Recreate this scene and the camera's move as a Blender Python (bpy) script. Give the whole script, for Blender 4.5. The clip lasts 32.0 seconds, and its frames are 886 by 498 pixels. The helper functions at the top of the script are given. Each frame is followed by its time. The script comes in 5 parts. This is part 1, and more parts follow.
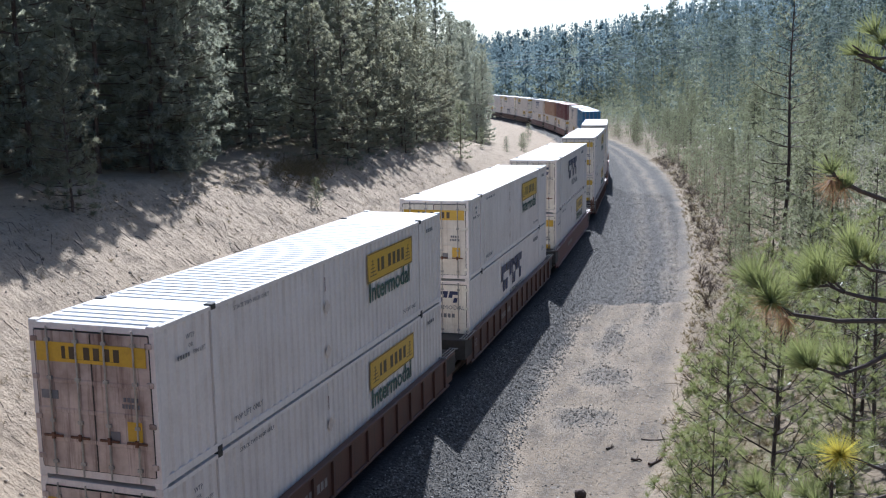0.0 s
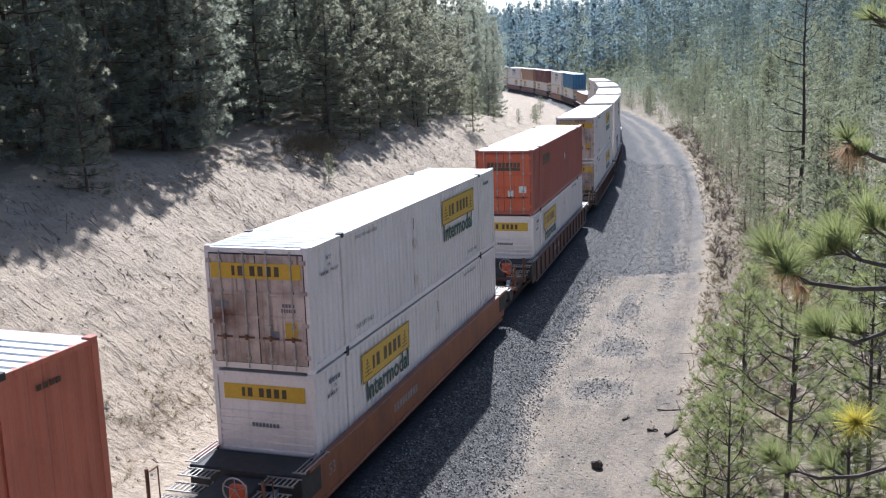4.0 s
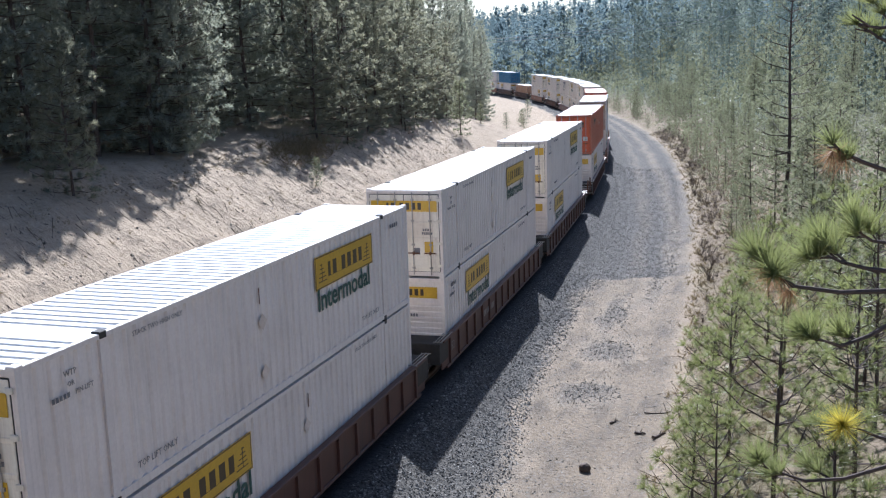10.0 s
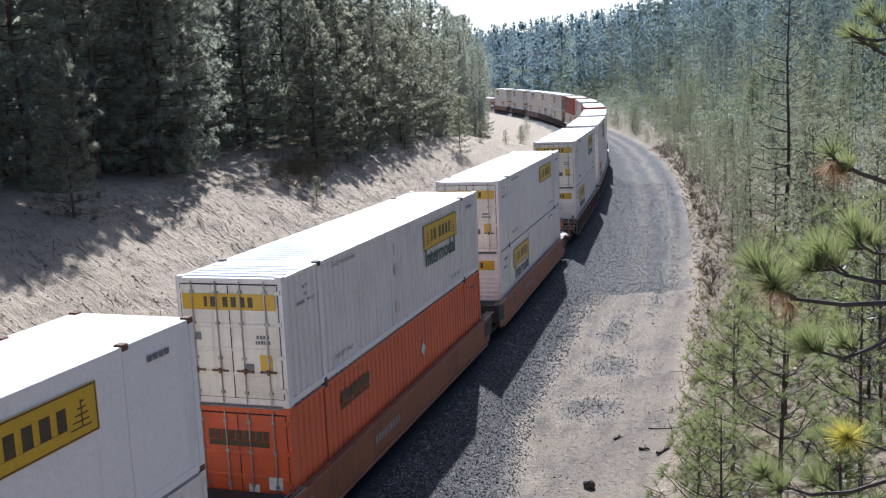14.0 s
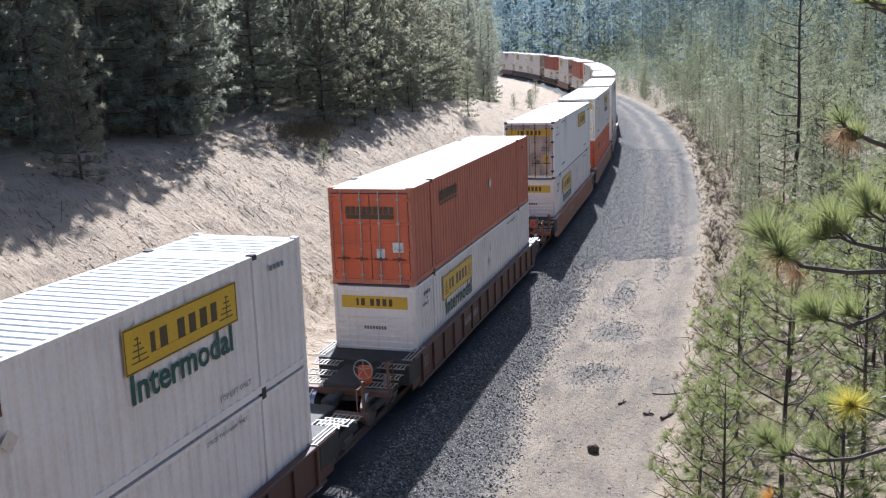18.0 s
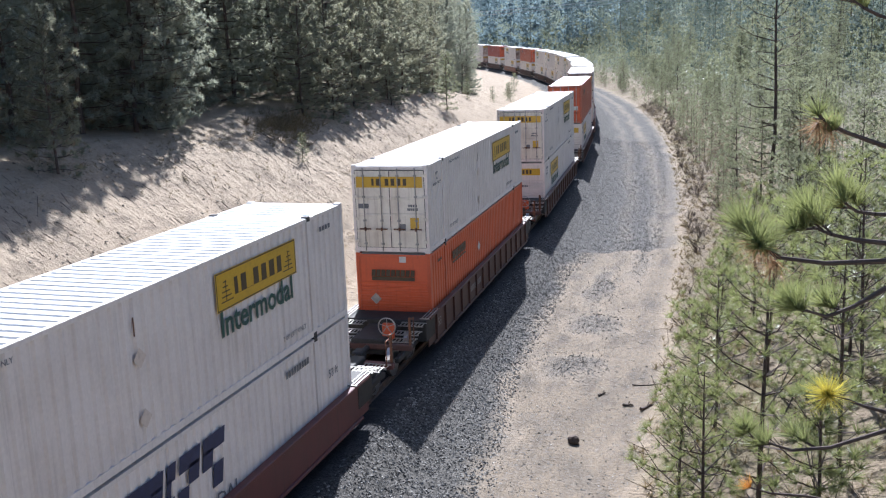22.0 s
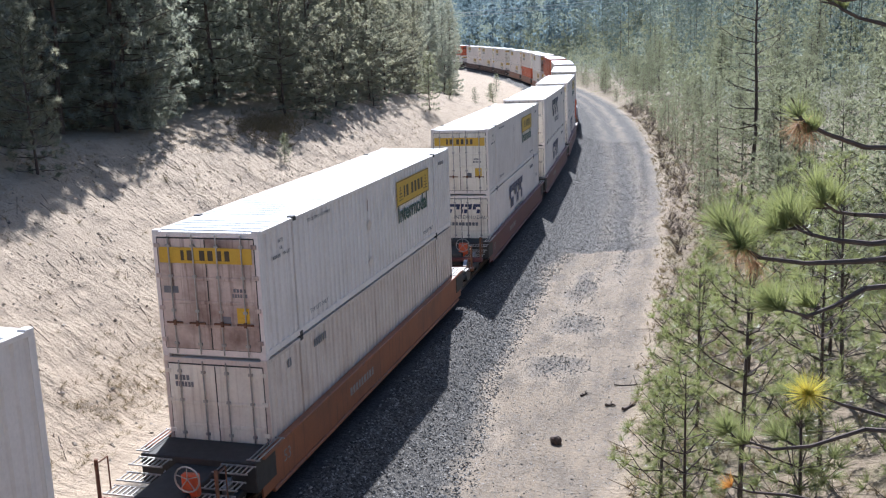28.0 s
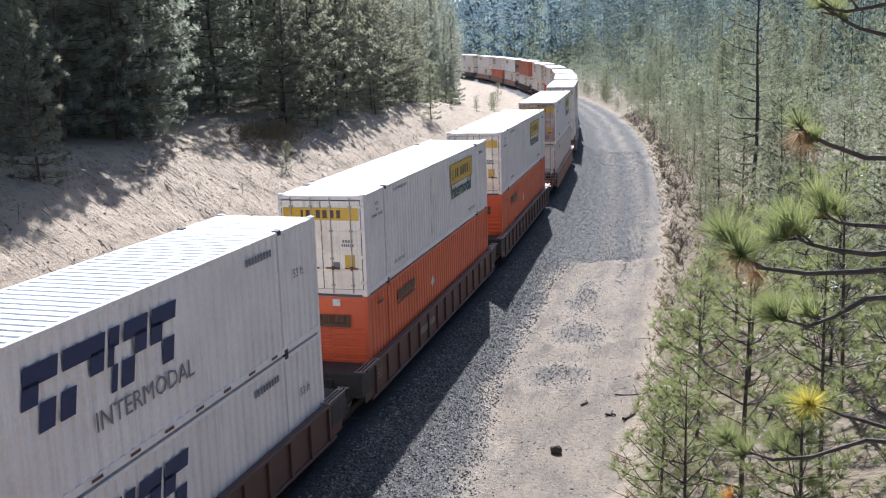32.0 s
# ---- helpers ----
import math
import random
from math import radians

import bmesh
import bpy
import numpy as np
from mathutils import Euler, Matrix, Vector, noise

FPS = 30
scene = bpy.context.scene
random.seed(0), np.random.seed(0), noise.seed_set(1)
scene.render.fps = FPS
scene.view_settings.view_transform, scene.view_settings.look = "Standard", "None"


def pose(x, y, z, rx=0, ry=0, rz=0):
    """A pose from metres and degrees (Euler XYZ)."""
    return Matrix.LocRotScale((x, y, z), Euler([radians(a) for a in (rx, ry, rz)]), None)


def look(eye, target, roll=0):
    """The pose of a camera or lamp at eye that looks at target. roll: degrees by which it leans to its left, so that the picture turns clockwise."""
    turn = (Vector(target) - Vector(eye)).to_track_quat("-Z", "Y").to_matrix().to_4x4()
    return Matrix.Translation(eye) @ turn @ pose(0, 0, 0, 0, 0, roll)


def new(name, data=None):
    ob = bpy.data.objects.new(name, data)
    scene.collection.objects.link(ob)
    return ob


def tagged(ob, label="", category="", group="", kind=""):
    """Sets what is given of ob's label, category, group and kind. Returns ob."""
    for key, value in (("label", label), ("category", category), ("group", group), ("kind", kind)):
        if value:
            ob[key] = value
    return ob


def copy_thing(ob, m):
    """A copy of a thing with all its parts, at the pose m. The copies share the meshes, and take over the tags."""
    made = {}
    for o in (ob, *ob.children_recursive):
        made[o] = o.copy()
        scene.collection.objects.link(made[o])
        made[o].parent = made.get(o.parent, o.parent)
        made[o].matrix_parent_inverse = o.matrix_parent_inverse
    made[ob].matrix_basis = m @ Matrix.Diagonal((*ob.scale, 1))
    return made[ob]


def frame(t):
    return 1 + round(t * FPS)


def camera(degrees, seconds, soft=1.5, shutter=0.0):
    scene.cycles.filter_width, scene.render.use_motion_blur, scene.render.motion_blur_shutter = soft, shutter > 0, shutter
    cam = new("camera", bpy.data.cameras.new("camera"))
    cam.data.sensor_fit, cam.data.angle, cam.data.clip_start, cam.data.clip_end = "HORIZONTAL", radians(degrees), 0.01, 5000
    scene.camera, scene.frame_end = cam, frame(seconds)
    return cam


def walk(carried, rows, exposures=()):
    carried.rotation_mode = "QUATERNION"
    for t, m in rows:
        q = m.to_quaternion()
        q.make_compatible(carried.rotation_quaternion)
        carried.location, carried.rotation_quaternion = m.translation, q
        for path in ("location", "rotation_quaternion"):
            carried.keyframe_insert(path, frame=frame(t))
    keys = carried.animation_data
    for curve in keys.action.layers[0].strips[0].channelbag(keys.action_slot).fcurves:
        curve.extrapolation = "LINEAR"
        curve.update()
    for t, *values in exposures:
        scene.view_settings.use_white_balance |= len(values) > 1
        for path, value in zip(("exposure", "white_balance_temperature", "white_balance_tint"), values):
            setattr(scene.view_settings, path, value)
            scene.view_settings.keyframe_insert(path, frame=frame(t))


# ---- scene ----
# ---------------------------------------------------------------- camera
EYE_X, EYE_Y, EYE_Z = 11.446, 0.0, 10.186
cam = camera(48.17, 32.0, 1.2)
PATH = [
    (0, pose(EYE_X, EYE_Y, EYE_Z, 80.66, 0.76, 19.68)),
    (0.5, pose(EYE_X, EYE_Y, EYE_Z, 80.64, 1.22, 19.80)),
    (1, pose(EYE_X, EYE_Y, EYE_Z, 80.79, 2.13, 18.76)),
    (1.5, pose(EYE_X, EYE_Y, EYE_Z, 80.85, 1.22, 19.34)),
    (2, pose(EYE_X, EYE_Y, EYE_Z, 80.20, 1.50, 20.55)),
    (2.5, pose(EYE_X, EYE_Y, EYE_Z, 79.37, 1.12, 20.65)),
    (3, pose(EYE_X, EYE_Y, EYE_Z, 78.93, 1.34, 20.66)),
    (3.5, pose(EYE_X, EYE_Y, EYE_Z, 79.03, 1.69, 20.49)),
    (5.5, pose(EYE_X, EYE_Y, EYE_Z, 79.50, 1.57, 20.04)),
    (6, pose(EYE_X, EYE_Y, EYE_Z, 79.48, 1.61, 20.06)),
    (6.5, pose(EYE_X, EYE_Y, EYE_Z, 79.28, 1.63, 19.91)),
    (7, pose(EYE_X, EYE_Y, EYE_Z, 79.19, 1.72, 19.74)),
    (7.5, pose(EYE_X, EYE_Y, EYE_Z, 79.12, 1.82, 19.78)),
    (8, pose(EYE_X, EYE_Y, EYE_Z, 79.24, 1.79, 19.86)),
    (8.5, pose(EYE_X, EYE_Y, EYE_Z, 79.31, 1.73, 19.88)),
    (9, pose(EYE_X, EYE_Y, EYE_Z, 79.20, 1.68, 19.76)),
    (9.5, pose(EYE_X, EYE_Y, EYE_Z, 79.28, 1.68, 19.76)),
    (10, pose(EYE_X, EYE_Y, EYE_Z, 79.36, 1.68, 19.60)),
    (10.5, pose(EYE_X, EYE_Y, EYE_Z, 79.37, 1.77, 19.47)),
    (11, pose(EYE_X, EYE_Y, EYE_Z, 79.45, 1.83, 19.30)),
    (11.5, pose(EYE_X, EYE_Y, EYE_Z, 79.68, 2.12, 19.31)),
    (12, pose(EYE_X, EYE_Y, EYE_Z, 79.98, 2.31, 19.37)),
    (12.5, pose(EYE_X, EYE_Y, EYE_Z, 79.96, 2.25, 19.43)),
    (13, pose(EYE_X, EYE_Y, EYE_Z, 80.07, 2.25, 19.47)),
    (13.5, pose(EYE_X, EYE_Y, EYE_Z, 80.22, 2.29, 19.50)),
    (14, pose(EYE_X, EYE_Y, EYE_Z, 80.36, 2.40, 19.53)),
    (14.3, pose(EYE_X, EYE_Y, EYE_Z, 78.75, 2.05, 19.85)),
    (14.4, pose(EYE_X, EYE_Y, EYE_Z, 78.28, 1.97, 20.03)),
    (14.5, pose(EYE_X, EYE_Y, EYE_Z, 80.49, 3.30, 20.30)),
    (14.6, pose(EYE_X, EYE_Y, EYE_Z, 81.60, 2.40, 22.10)),
    (14.7, pose(EYE_X, EYE_Y, EYE_Z, 82.25, 1.70, 22.75)),
    (14.8, pose(EYE_X, EYE_Y, EYE_Z, 82.40, 1.60, 22.70)),
    (14.9, pose(EYE_X, EYE_Y, EYE_Z, 82.69, 2.06, 22.20)),
    (15, pose(EYE_X, EYE_Y, EYE_Z, 83.06, 2.33, 22.13)),
    (15.2, pose(EYE_X, EYE_Y, EYE_Z, 80.20, 2.60, 22.40)),
    (15.4, pose(EYE_X, EYE_Y, EYE_Z - 0.08, 77.95, 2.40, 22.36)),
    (15.5, pose(EYE_X, EYE_Y, EYE_Z - 0.12, 76.81, 2.03, 22.40)),
    (17.5, pose(EYE_X, EYE_Y, EYE_Z, 78.39, 1.74, 19.97)),
    (18, pose(EYE_X, EYE_Y, EYE_Z, 78.32, 1.99, 20.01)),
    (18.5, pose(EYE_X, EYE_Y, EYE_Z, 78.10, 2.01, 20.14)),
    (19, pose(EYE_X, EYE_Y, EYE_Z, 77.90, 2.17, 20.09)),
    (19.5, pose(EYE_X, EYE_Y, EYE_Z, 78.59, 2.10, 20.11)),
    (20, pose(EYE_X, EYE_Y, EYE_Z, 78.87, 2.35, 19.71)),
    (20.5, pose(EYE_X, EYE_Y, EYE_Z, 78.50, 2.01, 19.42)),
    (21, pose(EYE_X, EYE_Y, EYE_Z, 77.98, 2.10, 19.19)),
    (21.5, pose(EYE_X, EYE_Y, EYE_Z, 78.02, 1.99, 18.88)),
    (22, pose(EYE_X, EYE_Y, EYE_Z, 77.88, 2.08, 18.79)),
    (22.5, pose(EYE_X, EYE_Y, EYE_Z, 77.65, 1.81, 18.97)),
    (23, pose(EYE_X, EYE_Y, EYE_Z, 77.88, 1.93, 19.05)),
    (23.5, pose(EYE_X, EYE_Y, EYE_Z, 77.93, 1.96, 19.05)),
    (24, pose(EYE_X, EYE_Y, EYE_Z, 77.86, 1.79, 19.01)),
    (24.5, pose(EYE_X, EYE_Y, EYE_Z, 77.77, 2.18, 18.65)),
    (25, pose(EYE_X, EYE_Y, EYE_Z, 77.65, 2.08, 18.36)),
    (25.5, pose(EYE_X, EYE_Y, EYE_Z, 77.47, 1.78, 18.32)),
    (27.5, pose(EYE_X, EYE_Y, EYE_Z, 77.62, 1.93, 17.99)),
    (28, pose(EYE_X, EYE_Y, EYE_Z, 77.88, 1.93, 17.79)),
    (28.5, pose(EYE_X, EYE_Y, EYE_Z, 78.11, 2.00, 17.58)),
    (29, pose(EYE_X, EYE_Y, EYE_Z, 78.12, 1.66, 17.59)),
    (29.5, pose(EYE_X, EYE_Y, EYE_Z, 78.18, 1.77, 17.58)),
    (30, pose(EYE_X, EYE_Y, EYE_Z, 78.13, 1.80, 17.55)),
    (30.5, pose(EYE_X, EYE_Y, EYE_Z, 78.11, 1.63, 17.55)),
    (31, pose(EYE_X, EYE_Y, EYE_Z, 78.22, 1.51, 17.68)),
    (31.5, pose(EYE_X, EYE_Y, EYE_Z, 78.30, 1.72, 17.77)),
    (32, pose(EYE_X, EYE_Y, EYE_Z, 78.38, 1.69, 17.89)),
]
EXPOSURES = [(0, 1.24, 5450, 11), (1.2, 1.32, 5450, 11), (2.2, 1.52, 5460, 12), (5, 1.5, 5460, 12), (9, 1.44, 5460, 12), (13.5, 1.42, 5460, 12), (14.8, 1.14, 5420, 11), (15.5, 1.26, 5550, 12), (17.5, 1.6, 5560, 12), (24, 1.61, 5610, 12), (32, 1.61, 5600, 12)]
walk(cam, PATH, EXPOSURES)

# ---------------------------------------------------------------- daylight
SUN_TOWARDS = Vector((-1.9, 6.8, 6.75)).normalized()
world = bpy.data.worlds.new("daylight")
scene.world = world
world.use_nodes = True
_n = world.node_tree.nodes
_sky = _n.new("ShaderNodeTexSky")
_sky.sky_type = "NISHITA"
_sky.sun_disc = False
_sky.sun_elevation = math.asin(SUN_TOWARDS.z)
_sky.sun_rotation = math.atan2(SUN_TOWARDS.x, SUN_TOWARDS.y)
_sky.air_density, _sky.dust_density, _sky.ozone_density = 1.0, 1.2, 2.0
world.node_tree.links.new(_sky.outputs[0], _n["Background"].inputs[0])
_n["Background"].inputs[1].default_value = 0.050
sun = new("sun", bpy.data.lights.new("sun", "SUN"))
sun.data.energy, sun.data.angle, sun.data.color = 3.9, radians(0.55), (1.0, 0.965, 0.92)
sun.matrix_world = look(SUN_TOWARDS * 300, (0, 0, 0))

# ---------------------------------------------------------------- the line of the track
# s runs along the track from abreast of the camera; the curve bends to the left and climbs a little
_DS = 0.5
_S = np.arange(-520.0, 900.0, _DS)
_K = np.interp(_S, [-20, 40, 80, 120, 165, 215, 270, 340], [0.0017, 0.00158, 0.00159, 0.00176, 0.00179, 0.00173, 0.00174, 0.00175])
_K = np.where((_S < -60) | (_S > 380), 0.0, _K)
_H = np.cumsum(_K) * _DS
_H -= np.interp(0, _S, _H)
_X = np.cumsum(-np.sin(_H)) * _DS
_Y = np.cumsum(np.cos(_H)) * _DS
_X -= np.interp(0, _S, _X)
_Y -= np.interp(0, _S, _Y)


def climb(s):
    """Height of the rails at s: nearly level, then rising gently."""
    s = np.asarray(s, float)
    return -0.00118 * np.maximum(s, -150) + 0.0000217 * np.clip(s - 40, 0, 320) ** 2


def track(s):
    """Place of the rail head's centre line at s, and its heading to the left."""
    return float(np.interp(s, _S, _X)), float(np.interp(s, _S, _Y)), float(climb(s)), float(np.interp(s, _S, _H))


def track_x(y):
    return np.interp(y, _Y, _X)


def track_z(y):
    return climb(np.interp(y, _Y, _S))


def run(t):
    """Metres that the train has gone at t seconds; it slows a little."""
    return 13.02 * t - 0.0105 * t * t


# ---------------------------------------------------------------- small makers
def part(name, bm, material, parent=None, label="", smooth=False):
    me = bpy.data.meshes.new(name)
    bm.to_mesh(me)
    bm.free()
    if smooth:
        me.polygons.foreach_set("use_smooth", [True] * len(me.polygons))
    me.materials.append(material)
    ob = new(name, me)
    if parent is not None:
        ob.parent = parent
    return tagged(ob, label)


def same(name, ob, parent, m):
    """Another part on the mesh of ob."""
    o = new(name, ob.data)
    o.parent = parent
    o.matrix_basis = m
    return o


def raw(name, verts, faces, material, parent=None, smooth=False):
    me = bpy.data.meshes.new(name)
    me.from_pydata(verts, [], faces)
    if smooth:
        me.polygons.foreach_set("use_smooth", [True] * len(me.polygons))
    me.materials.append(material)
    ob = new(name, me)
    if parent is not None:
        ob.parent = parent
    return ob


def tris(name, corners, material, parent=None):
    """A mesh of loose triangles from an array (n, 3, 3)."""
    n = len(corners)
    me = bpy.data.meshes.new(name)
    me.vertices.add(n * 3)
    me.vertices.foreach_set("co", np.asarray(corners, np.float32).ravel())
    me.loops.add(n * 3)
    me.loops.foreach_set("vertex_index", np.arange(n * 3, dtype=np.int32))
    me.polygons.add(n)
    me.polygons.foreach_set("loop_start", np.arange(0, n * 3, 3, dtype=np.int32))
    me.update(calc_edges=True)
    me.materials.append(material)
    ob = new(name, me)
    if parent is not None:
        ob.parent = parent
    return ob


def box(bm, x0, x1, y0, y1, z0, z1, bevel=0.0):
    v = [bm.verts.new((x, y, z)) for z in (z0, z1) for y in (y0, y1) for x in (x0, x1)]
    f = [bm.faces.new([v[i] for i in q]) for q in ((0, 2, 3, 1), (4, 5, 7, 6), (0, 1, 5, 4), (2, 6, 7, 3), (0, 4, 6, 2), (1, 3, 7, 5))]
    if bevel:
        bmesh.ops.bevel(bm, geom=list({e for q in f for e in q.edges}), offset=bevel, segments=1, affect="EDGES")
    return v


def rod(bm, a, b, r0, r1=None, n=8, cap=True):
    a, b = Vector(a), Vector(b)
    r1 = r0 if r1 is None else r1
    q = (b - a).to_track_quat("Z", "Y")
    rings = []
    for p, r in ((a, r0), (b, r1)):
        rings.append([bm.verts.new(p + q @ Vector((r * math.cos(k * math.tau / n), r * math.sin(k * math.tau / n), 0))) for k in range(n)])
    for k in range(n):
        bm.faces.new((rings[0][k], rings[0][(k + 1) % n], rings[1][(k + 1) % n], rings[1][k]))
    if cap:
        bm.faces.new(rings[0][::-1])
        bm.faces.new(rings[1])


def made(fill, *args, **kw):
    bm = bmesh.new()
    fill(bm, *args, **kw)
    return bm


def text_mesh(name, words, size, material, parent, m, label="", bold=0.0):
    cu = bpy.data.curves.new(name, "FONT")
    cu.body, cu.size, cu.align_x, cu.align_y, cu.extrude = words, size, "CENTER", "CENTER", 0.002
    cu.resolution_u, cu.offset = 1 if size < 0.3 else 2, bold
    tmp = new(name, cu)
    me = bpy.data.meshes.new_from_object(tmp.evaluated_get(bpy.context.evaluated_depsgraph_get()))
    bpy.data.objects.remove(tmp)
    me.name = name
    me.materials.clear()
    me.materials.append(material)
    ob = new(name, me)
    ob.parent = parent
    ob.matrix_basis = m
    return tagged(ob, label)


# ---------------------------------------------------------------- materials
class Mat:
    def __init__(self, name, rough=0.6, metal=0.0):
        self.m = bpy.data.materials.new(name)
        self.m.use_nodes = True
        self.t = self.m.node_tree
        self.b = self.t.nodes["Principled BSDF"]
        self.b.inputs["Roughness"].default_value = rough
        self.b.inputs["Metallic"].default_value = metal
        self._co = None

    def node(self, kind, **kw):
        n = self.t.nodes.new(kind)
        for k, v in kw.items():
            n.inputs[k.replace("_", " ")].default_value = v
        return n

    def link(self, a, b):
        self.t.links.new(a, b)

    def coords(self, scale=(1, 1, 1), own=True):
        c = self.t.nodes.new("ShaderNodeTexCoord")
        mp = self.node("ShaderNodeMapping")
        mp.inputs["Scale"].default_value = scale
        if own:
            info = self.t.nodes.new("ShaderNodeObjectInfo")
            add = self.t.nodes.new("ShaderNodeVectorMath")
            add.operation = "MULTIPLY_ADD"
            self.link(info.outputs["Random"], add.inputs[0])
            add.inputs[1].default_value = (37.0, 53.0, 29.0)
            self.link(c.outputs["Object"], add.inputs[2])
            self.link(add.outputs[0], mp.inputs["Vector"])
        else:
            self.link(c.outputs["Object"], mp.inputs["Vector"])
        return mp.outputs[0]

    def noise(self, scale, detail=4.0, rough=0.55, stretch=(1, 1, 1), own=True):
        n = self.node("ShaderNodeTexNoise", Scale=scale, Detail=detail, Roughness=rough)
        self.link(self.coords(stretch, own), n.inputs["Vector"])
        return n.outputs["Fac"]

    def ramp(self, fac, stops):
        r = self.t.nodes.new("ShaderNodeValToRGB")
        els = r.color_ramp.elements
        while len(els) < len(stops):
            els.new(0.5)
        for e, (p, c) in zip(els, stops):
            e.position = p
            e.color = (*c, 1) if len(c) == 3 else c
        self.link(fac, r.inputs["Fac"])
        return r.outputs["Color"]

    def mix(self, fac, a, b, mode="MIX"):
        x = self.t.nodes.new("ShaderNodeMix")
        x.data_type, x.blend_type = "RGBA", mode
        for i, v in ((0, fac), (6, a), (7, b)):
            if isinstance(v, (int, float)):
                x.inputs[i].default_value = v
            elif isinstance(v, tuple):
                x.inputs[i].default_value = (*v, 1)
            else:
                self.link(v, x.inputs[i])
        return x.outputs[2]

    def vary(self, colour, amount):
        """Shift the value from object to object."""
        info = self.t.nodes.new("ShaderNodeObjectInfo")
        mr = self.node("ShaderNodeMapRange")
        mr.inputs["To Min"].default_value, mr.inputs["To Max"].default_value = 1 - amount, 1 + amount
        self.link(info.outputs["Random"], mr.inputs["Value"])
        h = self.node("ShaderNodeHueSaturation")
        self.link(mr.outputs[0], h.inputs["Value"])
        self.link(colour, h.inputs["Color"])
        return h.outputs[0]

    def bump(self, fac, strength, dist):
        b = self.node("ShaderNodeBump", Strength=strength, Distance=dist)
        self.link(fac, b.inputs["Height"])
        self.link(b.outputs[0], self.b.inputs["Normal"])
        return self

    def colour(self, c):
        if isinstance(c, tuple):
            self.b.inputs["Base Color"].default_value = (*c, 1)
        else:
            self.link(c, self.b.inputs["Base Color"])
        return self


def paint(name, base, dirt, rough=0.45, dirt_amount=0.5, streak=True):
    """Weathered vehicle paint: blotches and runs of dirt that hang down."""
    a = Mat(name, rough)
    spots = a.ramp(a.noise(0.8, 6, 0.6), [(0.42, (0, 0, 0)), (0.75, (1, 1, 1))])
    c = a.mix(a.ramp(spots, [(0, (0, 0, 0)), (1, (dirt_amount,) * 3)]), base, dirt)
    if streak:
        runs = a.ramp(a.noise(1.0, 5, 0.6, (9, 9, 0.35)), [(0.52, (0, 0, 0)), (0.72, (dirt_amount * 0.9,) * 3)])
        c = a.mix(runs, c, tuple(x * 0.8 for x in dirt))
    fine = a.noise(14, 3)
    c = a.mix(0.12, c, a.ramp(fine, [(0.3, (0.25, 0.22, 0.2)), (0.7, (1, 1, 1))]), "MULTIPLY")
    a.colour(a.vary(c, 0.06))
    a.bump(fine, 0.05, 0.01)
    return a.m


def streaked(name, base, stain):
    """Clean pale paint with black runs that fan down from one leak at the roof's edge, and a few faint ones."""
    a = Mat(name, 0.4)
    c0 = a.t.nodes.new("ShaderNodeTexCoord")
    sep = a.t.nodes.new("ShaderNodeSeparateXYZ")
    a.link(c0.outputs["Object"], sep.inputs[0])
    along = a.t.nodes.new("ShaderNodeMath")
    along.operation = "ABSOLUTE"
    shift = a.t.nodes.new("ShaderNodeMath")
    shift.operation = "ADD"
    shift.inputs[1].default_value = 3.9
    a.link(sep.outputs[1], shift.inputs[0])
    a.link(shift.outputs[0], along.inputs[0])
    near = a.ramp(along.outputs[0], [(0.25, (1, 1, 1)), (1.0, (0, 0, 0))])
    spread = a.node("ShaderNodeMapRange")
    spread.inputs["From Min"].default_value, spread.inputs["From Max"].default_value = 0.6, 2.6
    a.link(sep.outputs[2], spread.inputs["Value"])
    high = a.ramp(spread.outputs[0], [(0.0, (0.0,) * 3), (0.75, (0.75,) * 3), (1.0, (1, 1, 1))])
    hairs = a.ramp(a.noise(1.0, 6, 0.62, (6.5, 6.5, 0.30), False), [(0.47, (0, 0, 0)), (0.60, (0.95,) * 3)])
    leak = a.mix(1.0, a.mix(1.0, near, high, "MULTIPLY"), hairs, "MULTIPLY")
    where = a.ramp(a.noise(0.16, 2, 0.5), [(0.5, (0, 0, 0)), (0.6, (0.5,) * 3)])
    runs = a.ramp(a.noise(1.0, 5, 0.6, (2.6, 2.6, 0.22)), [(0.55, (0, 0, 0)), (0.66, (0.6,) * 3)])
    c = a.mix(a.mix(1.0, where, runs, "MULTIPLY"), base, tuple(0.5 * (p + q) for p, q in zip(base, stain)))
    c = a.mix(leak, c, stain)
    fine = a.noise(14, 3)
    c = a.mix(0.12, c, a.ramp(fine, [(0.3, (0.25, 0.22, 0.2)), (0.7, (1, 1, 1))]), "MULTIPLY")
    a.colour(c)
    a.bump(fine, 0.05, 0.01)
    return a.m


def plain(name, base, rough=0.5, metal=0.0, amount=0.35, scale=6.0):
    a = Mat(name, rough, metal)
    f = a.noise(scale, 5)
    dark = tuple(x * (1 - amount) for x in base)
    a.colour(a.vary(a.ramp(f, [(0.3, dark), (0.7, base)]), 0.08))
    a.bump(f, 0.15, 0.01)
    return a.m


